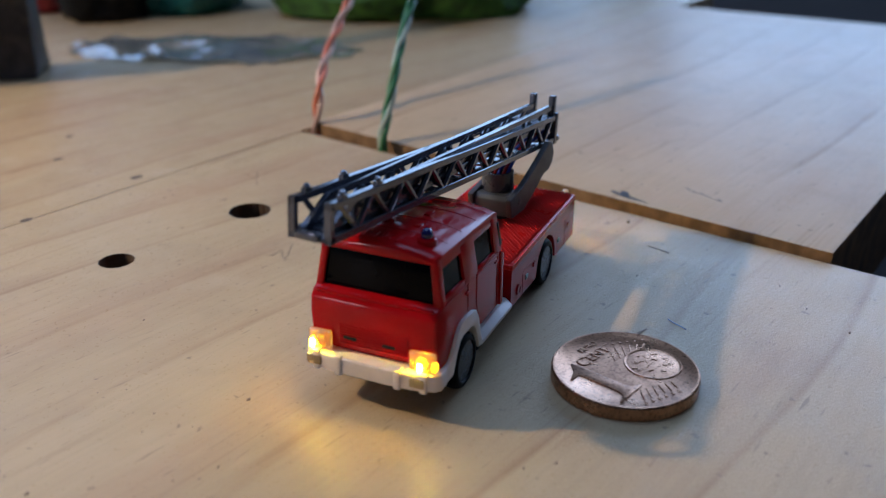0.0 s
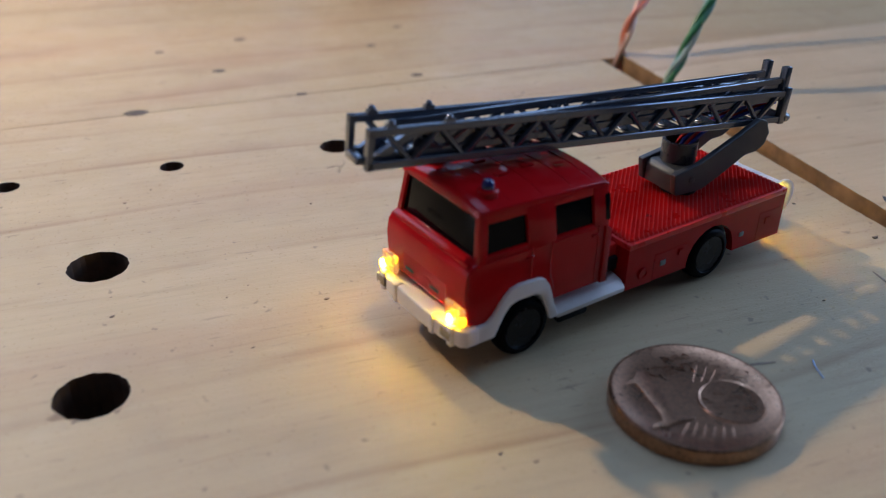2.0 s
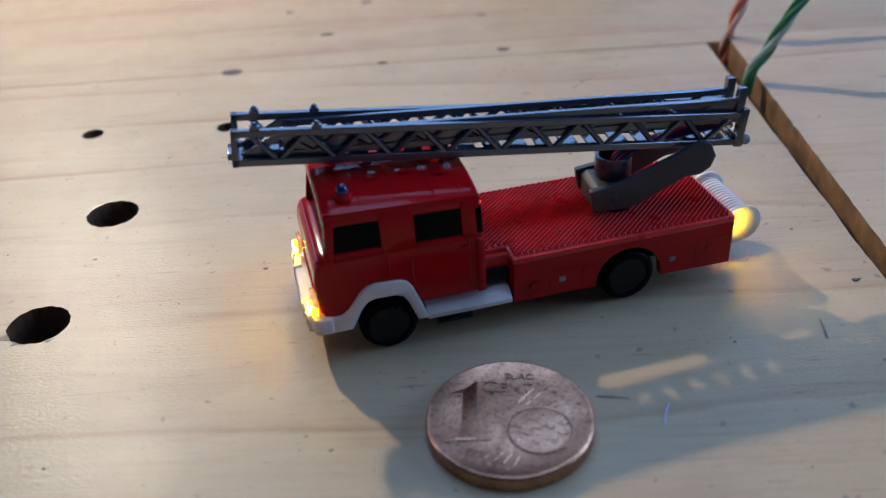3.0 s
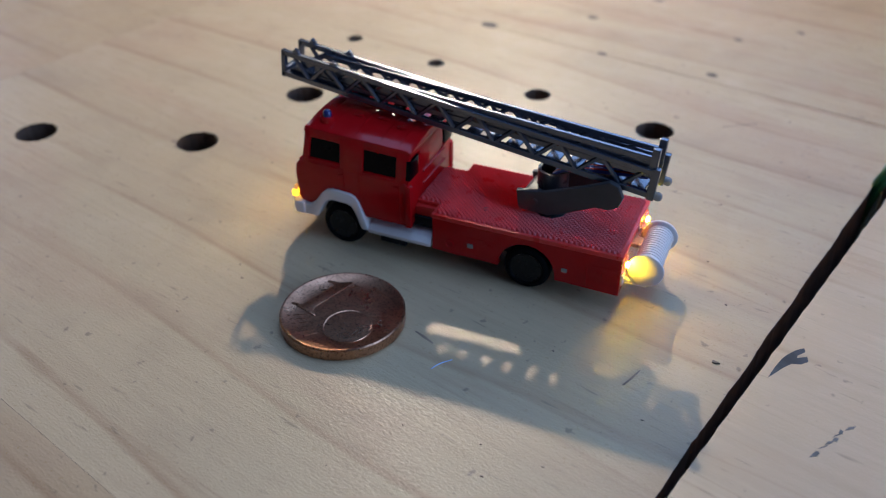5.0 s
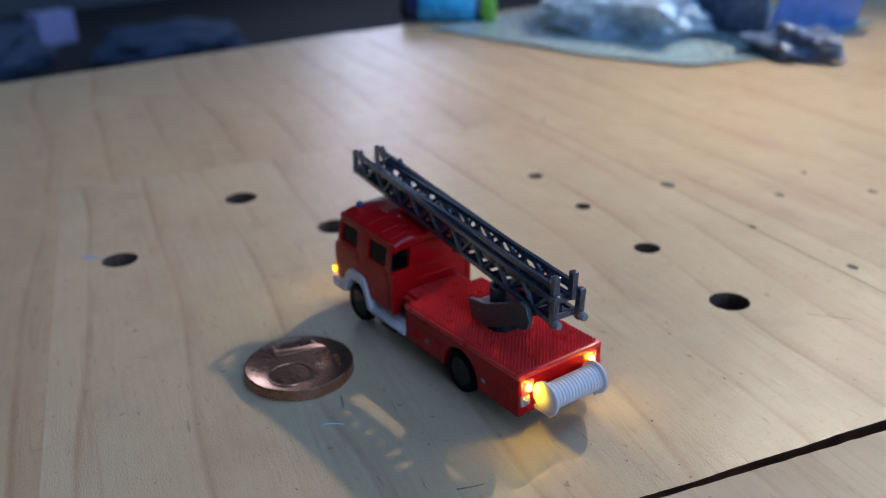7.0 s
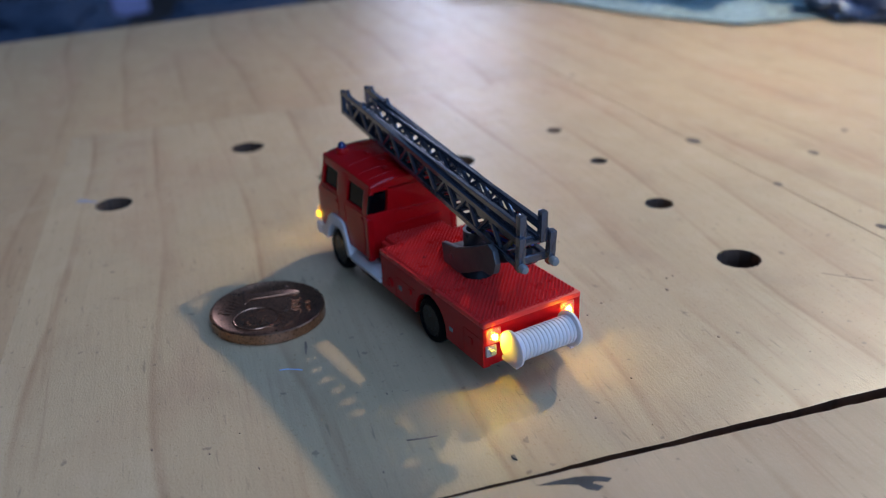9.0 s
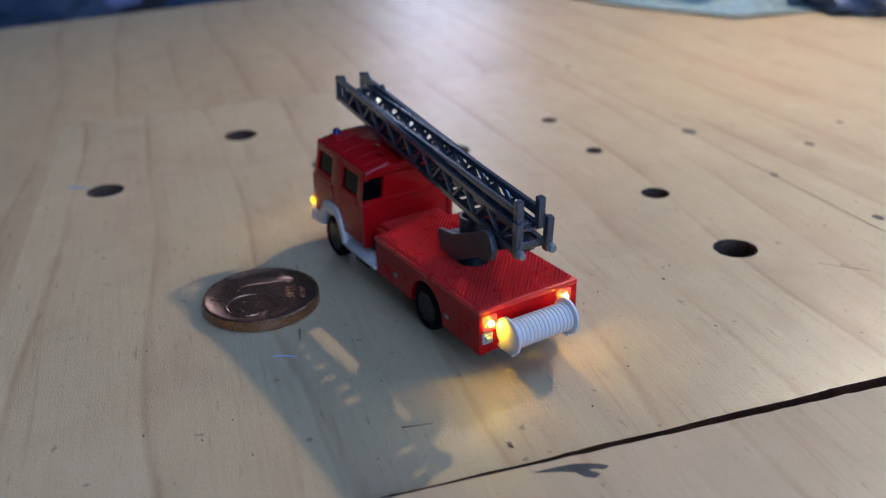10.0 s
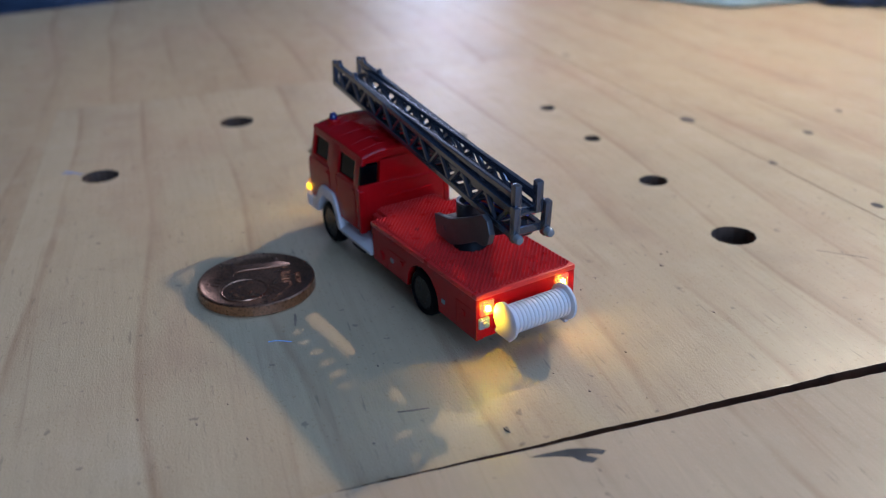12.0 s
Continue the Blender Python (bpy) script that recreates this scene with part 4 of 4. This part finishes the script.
        while u < u1 - 0.1:
            bm = bmesh.new()
            box(bm, u - 0.10, u + 0.10, -half + 0.03, half - 0.03, 0.02, 0.05)
            bevel(bm, 0.01, 1)
            part("rung", bm, STEEL, sec)
            u += 0.29
        if taper:
            # Added plate blocks light through the lattice, so the ladder's shadow stays solid.
            lo, hi = half - 0.045, half - 0.02
            bm = bmesh.new()
            prism(bm, [(u0 + 0.06, 0.03), (u1 - taper, 0.03), (u1 - taper, 0.215), (u0 + 0.06, 0.215)], "y", lo, hi)
            part("shadow_web", bm, STEEL, sec, "plate added inside one rail to keep the ladder shadow solid")
            bm = bmesh.new()
            box(bm, u0, u1 - 0.1, -half + 0.02, half - 0.02, 0.0, 0.03)
            part("tread_plate", bm, STEEL, sec, "thin plate under the rungs")
        return sec
    outer = section("ladder_section", "blue-grey lattice base ladder section", frame_of, 0.0, L, 0.245, 0.40, 0.075, 0.585, 0.12)
    inner = section("ladder_section", "blue-grey lattice upper ladder section", frame_of @ at(0.05, 0.035, 0.26, 0, 2.38, -0.35), 0.0, L - 0.15, 0.168, 0.29, 0.06, 0.585, 0.3, 0.42)
    for s in (1, -1):
        for u in (L - 0.24, L - 0.86):
            bm = bmesh.new()
            box(bm, u - 0.05, u + 0.05, s * 0.205 - 0.03, s * 0.205 + 0.03, 0.39, 0.435)
            lathe(bm, [(0.028, 0.43), (0.034, 0.46), (0.02, 0.475)], (u, s * 0.205, 0), seg=10)
            part("clip", bm, STEEL, outer, "small clip on the rail")
        bm = bmesh.new()
        box(bm, -0.05, 0.05, s * 0.21 - 0.045, s * 0.21 + 0.045, -0.02, 0.43)
        bevel(bm, 0.015, 2)
        part("tail_post", bm, STEEL, outer)
        bm = bmesh.new()
        lathe(bm, [(0.055, 0), (0.06, -0.05), (0.045, -0.085), (0.015, -0.095)], (-0.05, s * 0.21, 0.05), axis="x", seg=16)
        part("ladder_lamp", bm, SMOKE, outer, "unlit clear lamp at the ladder tail")
        bm = bmesh.new()
        box(bm, -0.055, 0.045, s * 0.145 - 0.045, s * 0.145 + 0.045, 0.02, 0.415)
        bevel(bm, 0.015, 2)
        part("stop_post", bm, STEEL, inner, "upright stop post")
    # Cross plate added to stop light passing the ladder tail.
    bm = bmesh.new()
    box(bm, 0.03, 0.07, -0.19, 0.19, 0.02, 0.13)
    bevel(bm, 0.01, 1)
    part("tail_shadow_plate", bm, STEEL, outer, "low cross plate added at the ladder tail to fill its shadow")
    bm = bmesh.new()
    box(bm, L - 0.03, L + 0.055, -0.13, 0.13, 0.02, 0.10)
    bevel(bm, 0.02, 2)
    part("tip_stop", bm, STEEL, outer, "rounded stop at the ladder tip")
    bm = bmesh.new()
    box(bm, L - 0.46, L - 0.02, -0.19, 0.19, 0.0, 0.04)
    bevel(bm, 0.01, 1)
    part("tip_plate", bm, GREY, outer, "grey plate across the ladder tip")
    return t


fire_engine()


# ---- wires rising from the slit ----
def twisted(name, label, line, mats, r, pitch):
    w = thing(name, label, "wire")
    line = curve_points(line, 30)
    for k, (mat, kind) in enumerate(mats):
        bm = bmesh.new()
        out, along = [], 0.0
        for i, p in enumerate(line):
            d = (line[min(i + 1, len(line) - 1)] - line[max(i - 1, 0)]).normalized()
            along += (p - line[i - 1]).length if i else 0
            u = d.cross(Vector((0.3, 1, 0.1))).normalized()
            v = d.cross(u)
            a = 2 * math.pi * (along / pitch + k / len(mats))
            out.append(p + (u * math.cos(a) + v * math.sin(a)) * r * 0.95)
        tube(bm, out, r, 8)
        part("strand", bm, mat, w, kind)
    return w


twisted("twisted_wire", "orange and white twisted wire rising from the slit", [(-7.6, -5.95, -1.5), (-7.85, -6.0, 0.05), (-8.0, -6.0, 0.6), (-8.4, -6.15, 1.0), (-9.3, -6.4, 1.5), (-10.6, -6.6, 2.3), (-12.8, -6.9, 3.6)],
        ((ORANGE_WIRE, "orange strand"), (WHITE_WIRE, "white strand")), 0.06, 1.5)
twisted("twisted_wire", "green and white twisted wire rising from the slit", [(-7.05, -4.0, -1.5), (-7.1, -4.05, 0.1), (-7.45, -4.1, 0.65), (-7.8, -4.15, 1.15), (-8.5, -4.3, 1.85), (-9.6, -4.5, 2.7), (-11.5, -4.8, 3.9)],
        ((GREEN_WIRE, "green strand"), (MINT_WIRE, "pale green strand"), (GREEN_WIRE, "green strand")), 0.055, 1.7)


# ---- marks and crumbs on the bench ----
def decal(name, label, outlines, z, mat, category):
    bm = bmesh.new()
    for pts in outlines:
        prism(bm, pts, "z", z + 0.0008, z + 0.004)
    return tagged(part(name, bm, mat, smooth=0), label, category, kind="stuff" if len(outlines) > 1 else "")


decal("ink_mark", "black brushed ink mark on the end board",
      [[(-6.03, 1.36), (-6.08, 1.15), (-6.14, 0.96), (-6.19, 0.86), (-6.28, 0.73), (-6.37, 0.65), (-6.39, 0.72), (-6.31, 0.82), (-6.31, 0.87), (-6.42, 0.80), (-6.44, 0.89), (-6.36, 0.97), (-6.26, 1.00), (-6.17, 1.12), (-6.09, 1.26)]], END_Z, INK, "ink mark")
rnd = random.Random(5)
strokes = []
for k in range(8):
    f = k / 7
    x, y = -6.60 - 0.30 * f + rnd.uniform(-0.025, 0.025), 2.44 - 0.52 * f + rnd.uniform(-0.03, 0.03)
    n, w = rnd.uniform(0.05, 0.11), rnd.uniform(0.025, 0.05)
    strokes.append([(x, y), (x - n * 0.8, y - n + w), (x - n, y - n * 1.1), (x - n * 0.3, y - w * 1.5)])
decal("ink_mark", "faint grey smudge on the end board", strokes, END_Z, SMUDGE, "ink mark")
decal("pen_mark", "faint blue pen stroke beside a bench hole", [[(5.38, 3.28), (5.75, 3.52), (5.74, 3.58), (5.36, 3.33)], [(5.55, 3.45), (5.66, 3.62), (5.62, 3.64), (5.51, 3.47)]], 0, BLUE_INK, "pen mark")


decal("pencil_line", "thin dark scratch across the bench", [[(-4.44, -5.13), (-5.02, -5.52), (-5.013, -5.532), (-4.433, -5.142)]], 0, SPLINTER, "scratch")
decal("scratch", "short dark dent in the bench beside the coin", [[(-1.80, 2.08), (-1.95, 2.13), (-2.10, 2.21), (-2.09, 2.225), (-1.93, 2.165), (-1.79, 2.10)]], 0, SPLINTER, "scratch")
decal("scratch", "short dark dent in the bench", [[(-4.49, 2.02), (-4.56, 1.86), (-4.61, 1.69), (-4.595, 1.69), (-4.53, 1.86), (-4.465, 2.02)]], 0, SPLINTER, "scratch")
decal("splinter", "torn splinters at the rim of a bench hole", [[(4.22, -0.98), (4.33, -0.93), (4.29, -0.88), (4.17, -0.85)], [(4.13, -0.81), (4.15, -0.73), (4.06, -0.75)], [(3.78, -0.71), (3.76, -0.66), (3.68, -0.72)]], 0, SPLINTER, "splinter")


def crumbs():
    rnd = random.Random(11)
    spots = [(1.2, -1.35, 0.03), (-5.4, 1.2, 0.05), (-5.35, 0.0, 0.025), (-4.95, -0.9, 0.02), (-3.5, -2.9, 0.03), (3.3, -2.3, 0.025), (-3.0, 4.5, 0.02), (0.9, 2.0, 0.02), (-4.0, 3.6, 0.02)]
    spots += [(rnd.uniform(-6, 7), rnd.uniform(-6, 4.5), rnd.uniform(0.006, 0.020)) for k in range(75)]
    bm = bmesh.new()
    for x, y, s in spots:
        if any((x - a) ** 2 + (y - b) ** 2 < (r + 0.1) ** 2 for a, b, r in HOLES) or x < slit_x(y) + 0.1 or (-4.6 < x < 1 and -0.9 < y < 0.8) or (x + 0.83) ** 2 + (y - 2.24) ** 2 < 0.8:
            continue
        a = rnd.uniform(0, 3.14)
        pts = [(x + s * rnd.uniform(0.6, 1.6) * math.cos(a + b), y + s * rnd.uniform(0.3, 0.8) * math.sin(a + b)) for b in (0, 1.2, 2.4, 3.6, 4.8)]
        prism(bm, pts, "z", 0.0006, 0.3 * s + 0.004)
    tagged(part("crumbs", bm, SPLINTER, smooth=0), "tiny dark crumbs scattered on the bench", "crumbs", kind="stuff")


crumbs()


def thread(label, line, r, mat):
    t = thing("thread", label, "thread")
    bm = bmesh.new()
    tube(bm, curve_points(line, 8), r, 5)
    part("strand", bm, mat, t)


thread("fine loose thread hanging at the ladder tip", [(1.32, -0.55, 2.02), (1.36, -0.60, 1.90), (1.30, -0.70, 1.86), (1.34, -0.66, 1.94), (1.42, -0.74, 1.90)], 0.0026, SOOT)
thread("short pale blue fibre lying on the bench", [(-2.27, 2.66, 0.006), (-2.31, 2.58, 0.014), (-2.36, 2.50, 0.010), (-2.44, 2.41, 0.006)], 0.006, FIBRE)


# ---- things beyond and at the far side of the bench ----
# Black block added to make the background beyond the bench dark.
cabinet = thing("cabinet", "black cabinet-shaped block added as dark background beyond the bench", "cabinet")
bm = bmesh.new()
box(bm, 95, 200, -145, 60, -90, -22)
bevel(bm, 1.0, 2)
part("carcass", bm, FLOOR, cabinet)
for y in (-84, -22, 40):
    bm = bmesh.new()
    box(bm, 93, 94.8, y - 60, y + 0.5, -86, -25)
    bevel(bm, 0.4, 2)
    part("door", bm, FLOOR, cabinet, "plain black front of the added block")

def film(name, label, outline, z, mat, seed, lift=0.15):
    """A thin crumpled sheet lying on the bench."""
    rnd = random.Random(seed)
    bm = bmesh.new()
    prism(bm, outline, "z", 0.0, 0.02)
    bmesh.ops.triangulate(bm, faces=bm.faces[:])
    bmesh.ops.subdivide_edges(bm, edges=bm.edges[:], cuts=5, use_grid_fill=True)
    for v in bm.verts:
        v.co.z += z + lift * (0.5 + 0.5 * noise.noise(v.co * 0.6 + Vector((seed, 0, 0))))
    return tagged(part(name, bm, mat, smooth=25), label, "plastic sheet")


def lump(name, label, category, centre, size, mat, seed, rough=0.35, freq=0.5, where=None):
    """A soft crumpled lump that rests on the bench."""
    bm = bmesh.new()
    bmesh.ops.create_icosphere(bm, subdivisions=4, radius=1)
    for v in bm.verts:
        k = 1 + rough * noise.noise(v.co * 1.6 + Vector((seed, 3, 1))) + 0.4 * rough * noise.noise(v.co * 4.5 + Vector((seed, 8, 1)))
        p = v.co * k
        v.co = Vector((centre[0] + p.x * size[0], centre[1] + p.y * size[1], max(0.0, size[2] * (0.55 + p.z))))
    return tagged(part(name, bm, mat, smooth=30, where=where), label, category)


def storage_tray():
    t = thing("storage_tray", "blue and dark grey plastic storage tray on the bench", "tray", at(9.6, -23.6, 0, 0, 0, -6))
    bm = bmesh.new()
    prism(bm, [(0, 0), (0.15, 0), (0.45, 3.0), (0.25, 3.0)], "x", 0.05, 6.6)
    bevel(bm, 0.03, 1)
    part("front_wall", bm, SLATE, t)
    for x, lean in ((0, -0.9), (6.6, 0.9)):
        bm = bmesh.new()
        prism(bm, [(x, 0), (x + 0.12, 0), (x + 0.12 + lean, 3.0), (x + lean, 3.0)], "y", -5.0, 0.12)
        bevel(bm, 0.03, 1)
        part("side_wall", bm, TRAY_BLUE, t)
    bm = bmesh.new()
    box(bm, 0, 6.7, -5.0, 0.05, 0.0, 0.12)
    part("tray_floor", bm, SLATE, t)
    bm = bmesh.new()
    box(bm, -0.9, 7.6, 0.15, 0.7, 2.85, 3.0)
    bevel(bm, 0.04, 1)
    part("rim", bm, FRAME_PAINT, t, "pale rim")


storage_tray()
film("plastic_film", "pale green plastic film lying on the bench", [(21, -15.6), (12.7, -16.5), (8.6, -17.8), (7.4, -21.5), (9, -30), (22, -32)], 0.0, FILM, 2)
film("plastic_film", "pale green plastic film lying on the bench", [(-0.6, -18.4), (-1.3, -16.7), (-2.5, -15.0), (-3.5, -14.25), (-5.0, -14.2), (-6.2, -15.0), (-7.0, -18), (-3, -24), (-0.6, -22)], 0.0, FILM, 5)
lump("plastic_bag", "clear blue plastic bag with small parts inside", "plastic bag", (15.2, -21.4), (3.8, 2.6, 1.5), BAG, 1, 0.5)
lump("plastic_bag", "crumpled slate blue plastic bag on the bench", "plastic bag", (7.4, -22.0), (1.5, 1.1, 0.7), SLATE, 7, 0.7)


def crumpled_sheet(name, label, centre, size, turn, mat, seed, lift):
    """A clear sheet with sharp folds and a ragged outline, lying on the bench."""
    bm = bmesh.new()
    bmesh.ops.create_grid(bm, x_segments=56, y_segments=36, size=1)
    ragged = [v for v in bm.verts if v.co.length > 0.86 + 0.2 * noise.noise(Vector((v.co.x * 2.5, v.co.y * 2.5, seed)))]
    bmesh.ops.delete(bm, geom=ragged, context="VERTS")
    for v in bm.verts:
        p = Vector((v.co.x * size[0], v.co.y * size[1], seed))
        fold = abs(noise.noise(p * 0.45)) + 0.5 * abs(noise.noise(p * 1.1 + Vector((7, 0, 0))))
        v.co = Vector((p.x, p.y, lift * max(0.0, 1 - 1.9 * fold)))
    got = bmesh.ops.extrude_face_region(bm, geom=bm.faces[:])
    bmesh.ops.translate(bm, vec=(0, 0, 0.012), verts=[g for g in got["geom"] if isinstance(g, bmesh.types.BMVert)])
    return tagged(part(name, bm, mat, smooth=30, where=at(*centre, 0.01, 0, 0, turn)), label, "plastic sheet")


crumpled_sheet("plastic_sheet", "crumpled clear sheet with bright creases on the bench", (-13.4, -13.0), (5.0, 2.3), 108, CREASED, 3, 0.22)


def green_plug():
    p = thing("green_plug", "lime green plastic plug with a dark stem lying on the bench", "plug", at(4.1, -23.0, 0.93, 0, 0, 0))
    bm = bmesh.new()
    lathe(bm, [(0.6, 0.0), (0.88, 0.05), (0.93, 0.25), (0.85, 0.45), (0.68, 0.6), (0.68, 1.9), (0.62, 2.1)], axis="x", seg=32)
    bmesh.ops.rotate(bm, cent=(0, 0, 0), matrix=Matrix.Rotation(radians(-153), 3, "Z"), verts=bm.verts[:])
    part("plug_body", bm, LIME, p)
    bm = bmesh.new()
    lathe(bm, [(0.45, 2.1), (0.45, 3.1), (0.4, 3.3)], axis="x", seg=24)
    bmesh.ops.rotate(bm, cent=(0, 0, 0), matrix=Matrix.Rotation(radians(-153), 3, "Z"), verts=bm.verts[:])
    part("stem", bm, NAVY, p, "dark stem")


green_plug()
b = thing("card_box", "small lilac card box on the cabinet", "box", at(160, -31, -22, 0, 0, 20))
bm = bmesh.new()
box(bm, -2, 2, -3.6, 3.6, 0, 5.0)
bevel(bm, 0.15, 2)
part("carton", bm, LILAC, b)
bm = bmesh.new()
box(bm, -2.05, 2.05, -3.65, 3.65, 5.0, 5.5)
bevel(bm, 0.1, 2)
part("lid", bm, LILAC, b)
lump("cloth", "dark blue crumpled cloth on the cabinet", "cloth", (0, 0), (9, 11, 5), INDIGO, 41, 0.4, where=at(142, -14, -22))
lump("cloth", "dark blue crumpled cloth on the cabinet", "cloth", (0, 0), (8, 12, 3), INDIGO, 44, 0.4, where=at(136, -44, -22))


def can(x, y, r, h, mat, label):
    c = thing("can", label, "can", at(x, y, 0.0))
    bm = bmesh.new()
    lathe(bm, [(r * 0.96, 0.0), (r, 0.1), (r, h * 0.3), (r * 0.985, h * 0.32), (r * 0.985, h * 0.36), (r, h * 0.38), (r, h - 0.1), (r * 0.95, h)], seg=40)
    part("can_body", bm, mat, c)
    bm = bmesh.new()
    lathe(bm, [(r * 0.90, h), (r * 0.86, h + 0.25), (r * 0.4, h + 0.3)], seg=32)
    part("can_lid", bm, BLACK, c)


can(-8.1, -16.5, 0.78, 5.6, SOOT, "dark brown round can standing on the bench")


def hand_tool():
    g = thing("marker_pen", "blue and green marker pen lying on the bench", "pen", at(22.0, -17.4, 0.63, 0, 0, 223))
    for name, x0, x1, r, mat in (("barrel", -1.9, 1.5, 0.6, NAVY), ("label_sleeve", -1.4, 1.3, 0.615, CYAN), ("cap", 1.5, 2.05, 0.64, LIME), ("end_cap", -2.2, -1.9, 0.55, BLACK)):
        bm = bmesh.new()
        lathe(bm, [(r * 0.9, x0), (r, x0 + 0.1), (r, x1 - 0.1), (r * 0.9, x1)], axis="x", seg=24)
        part(name, bm, mat, g)


hand_tool()
lump("cloth", "dark green crumpled cloth at the back of the bench", "cloth", (-23.0, -11.6), (4.0, 4.6, 3.0), FOREST, 21, 0.35)
lump("cloth", "dull red crumpled cloth at the back of the bench", "cloth", (-17.0, -23.0), (1.6, 1.6, 2.2), MAROON, 24, 0.3)
lump("tool_pouch", "black and teal soft tool pouch on the bench", "pouch", (-19.2, -18.2), (2.2, 2.0, 2.2), TEAL, 27, 0.3)
lump("tool_pouch", "black soft pouch on the bench", "pouch", (-16.6, -19.6), (1.6, 1.6, 2.2), BLACK, 28, 0.3)
lump("cloth", "dark navy crumpled cloth at the back of the bench", "cloth", (-5.4, -20.6), (2.0, 1.8, 3.6), NAVY, 31, 0.25)


def clamp():
    c = thing("clamp_stand", "dark grey metal clamp stand on the bench", "clamp", at(-9.1, -15.6, 0, 0, 0, 35))
    bm = bmesh.new()
    prism(bm, [(-0.9, 0), (0.9, 0), (0.7, 0.5), (0.45, 3.0), (0.7, 6.0), (-0.2, 6.0), (-0.35, 3.0), (-0.75, 0.5)], "y", -0.5, 0.5)
    bevel(bm, 0.12, 2)
    part("stand_foot", bm, SOOT, c)
    bm = bmesh.new()
    rod(bm, (-0.2, 0, 5.8), (-2.0, 0.2, 8.5), 0.35, 12)
    part("stand_arm", bm, SOOT, c)


clamp()
d = thing("dowel", "short bare pine dowel standing on the bench", "dowel", at(-6.8, -16.3, 0, 5, 0, 0))
bm = bmesh.new()
lathe(bm, [(0.29, 0.0), (0.32, 0.08), (0.32, 5.6), (0.29, 5.7)], seg=24)
part("dowel_rod", bm, DOWEL, d)
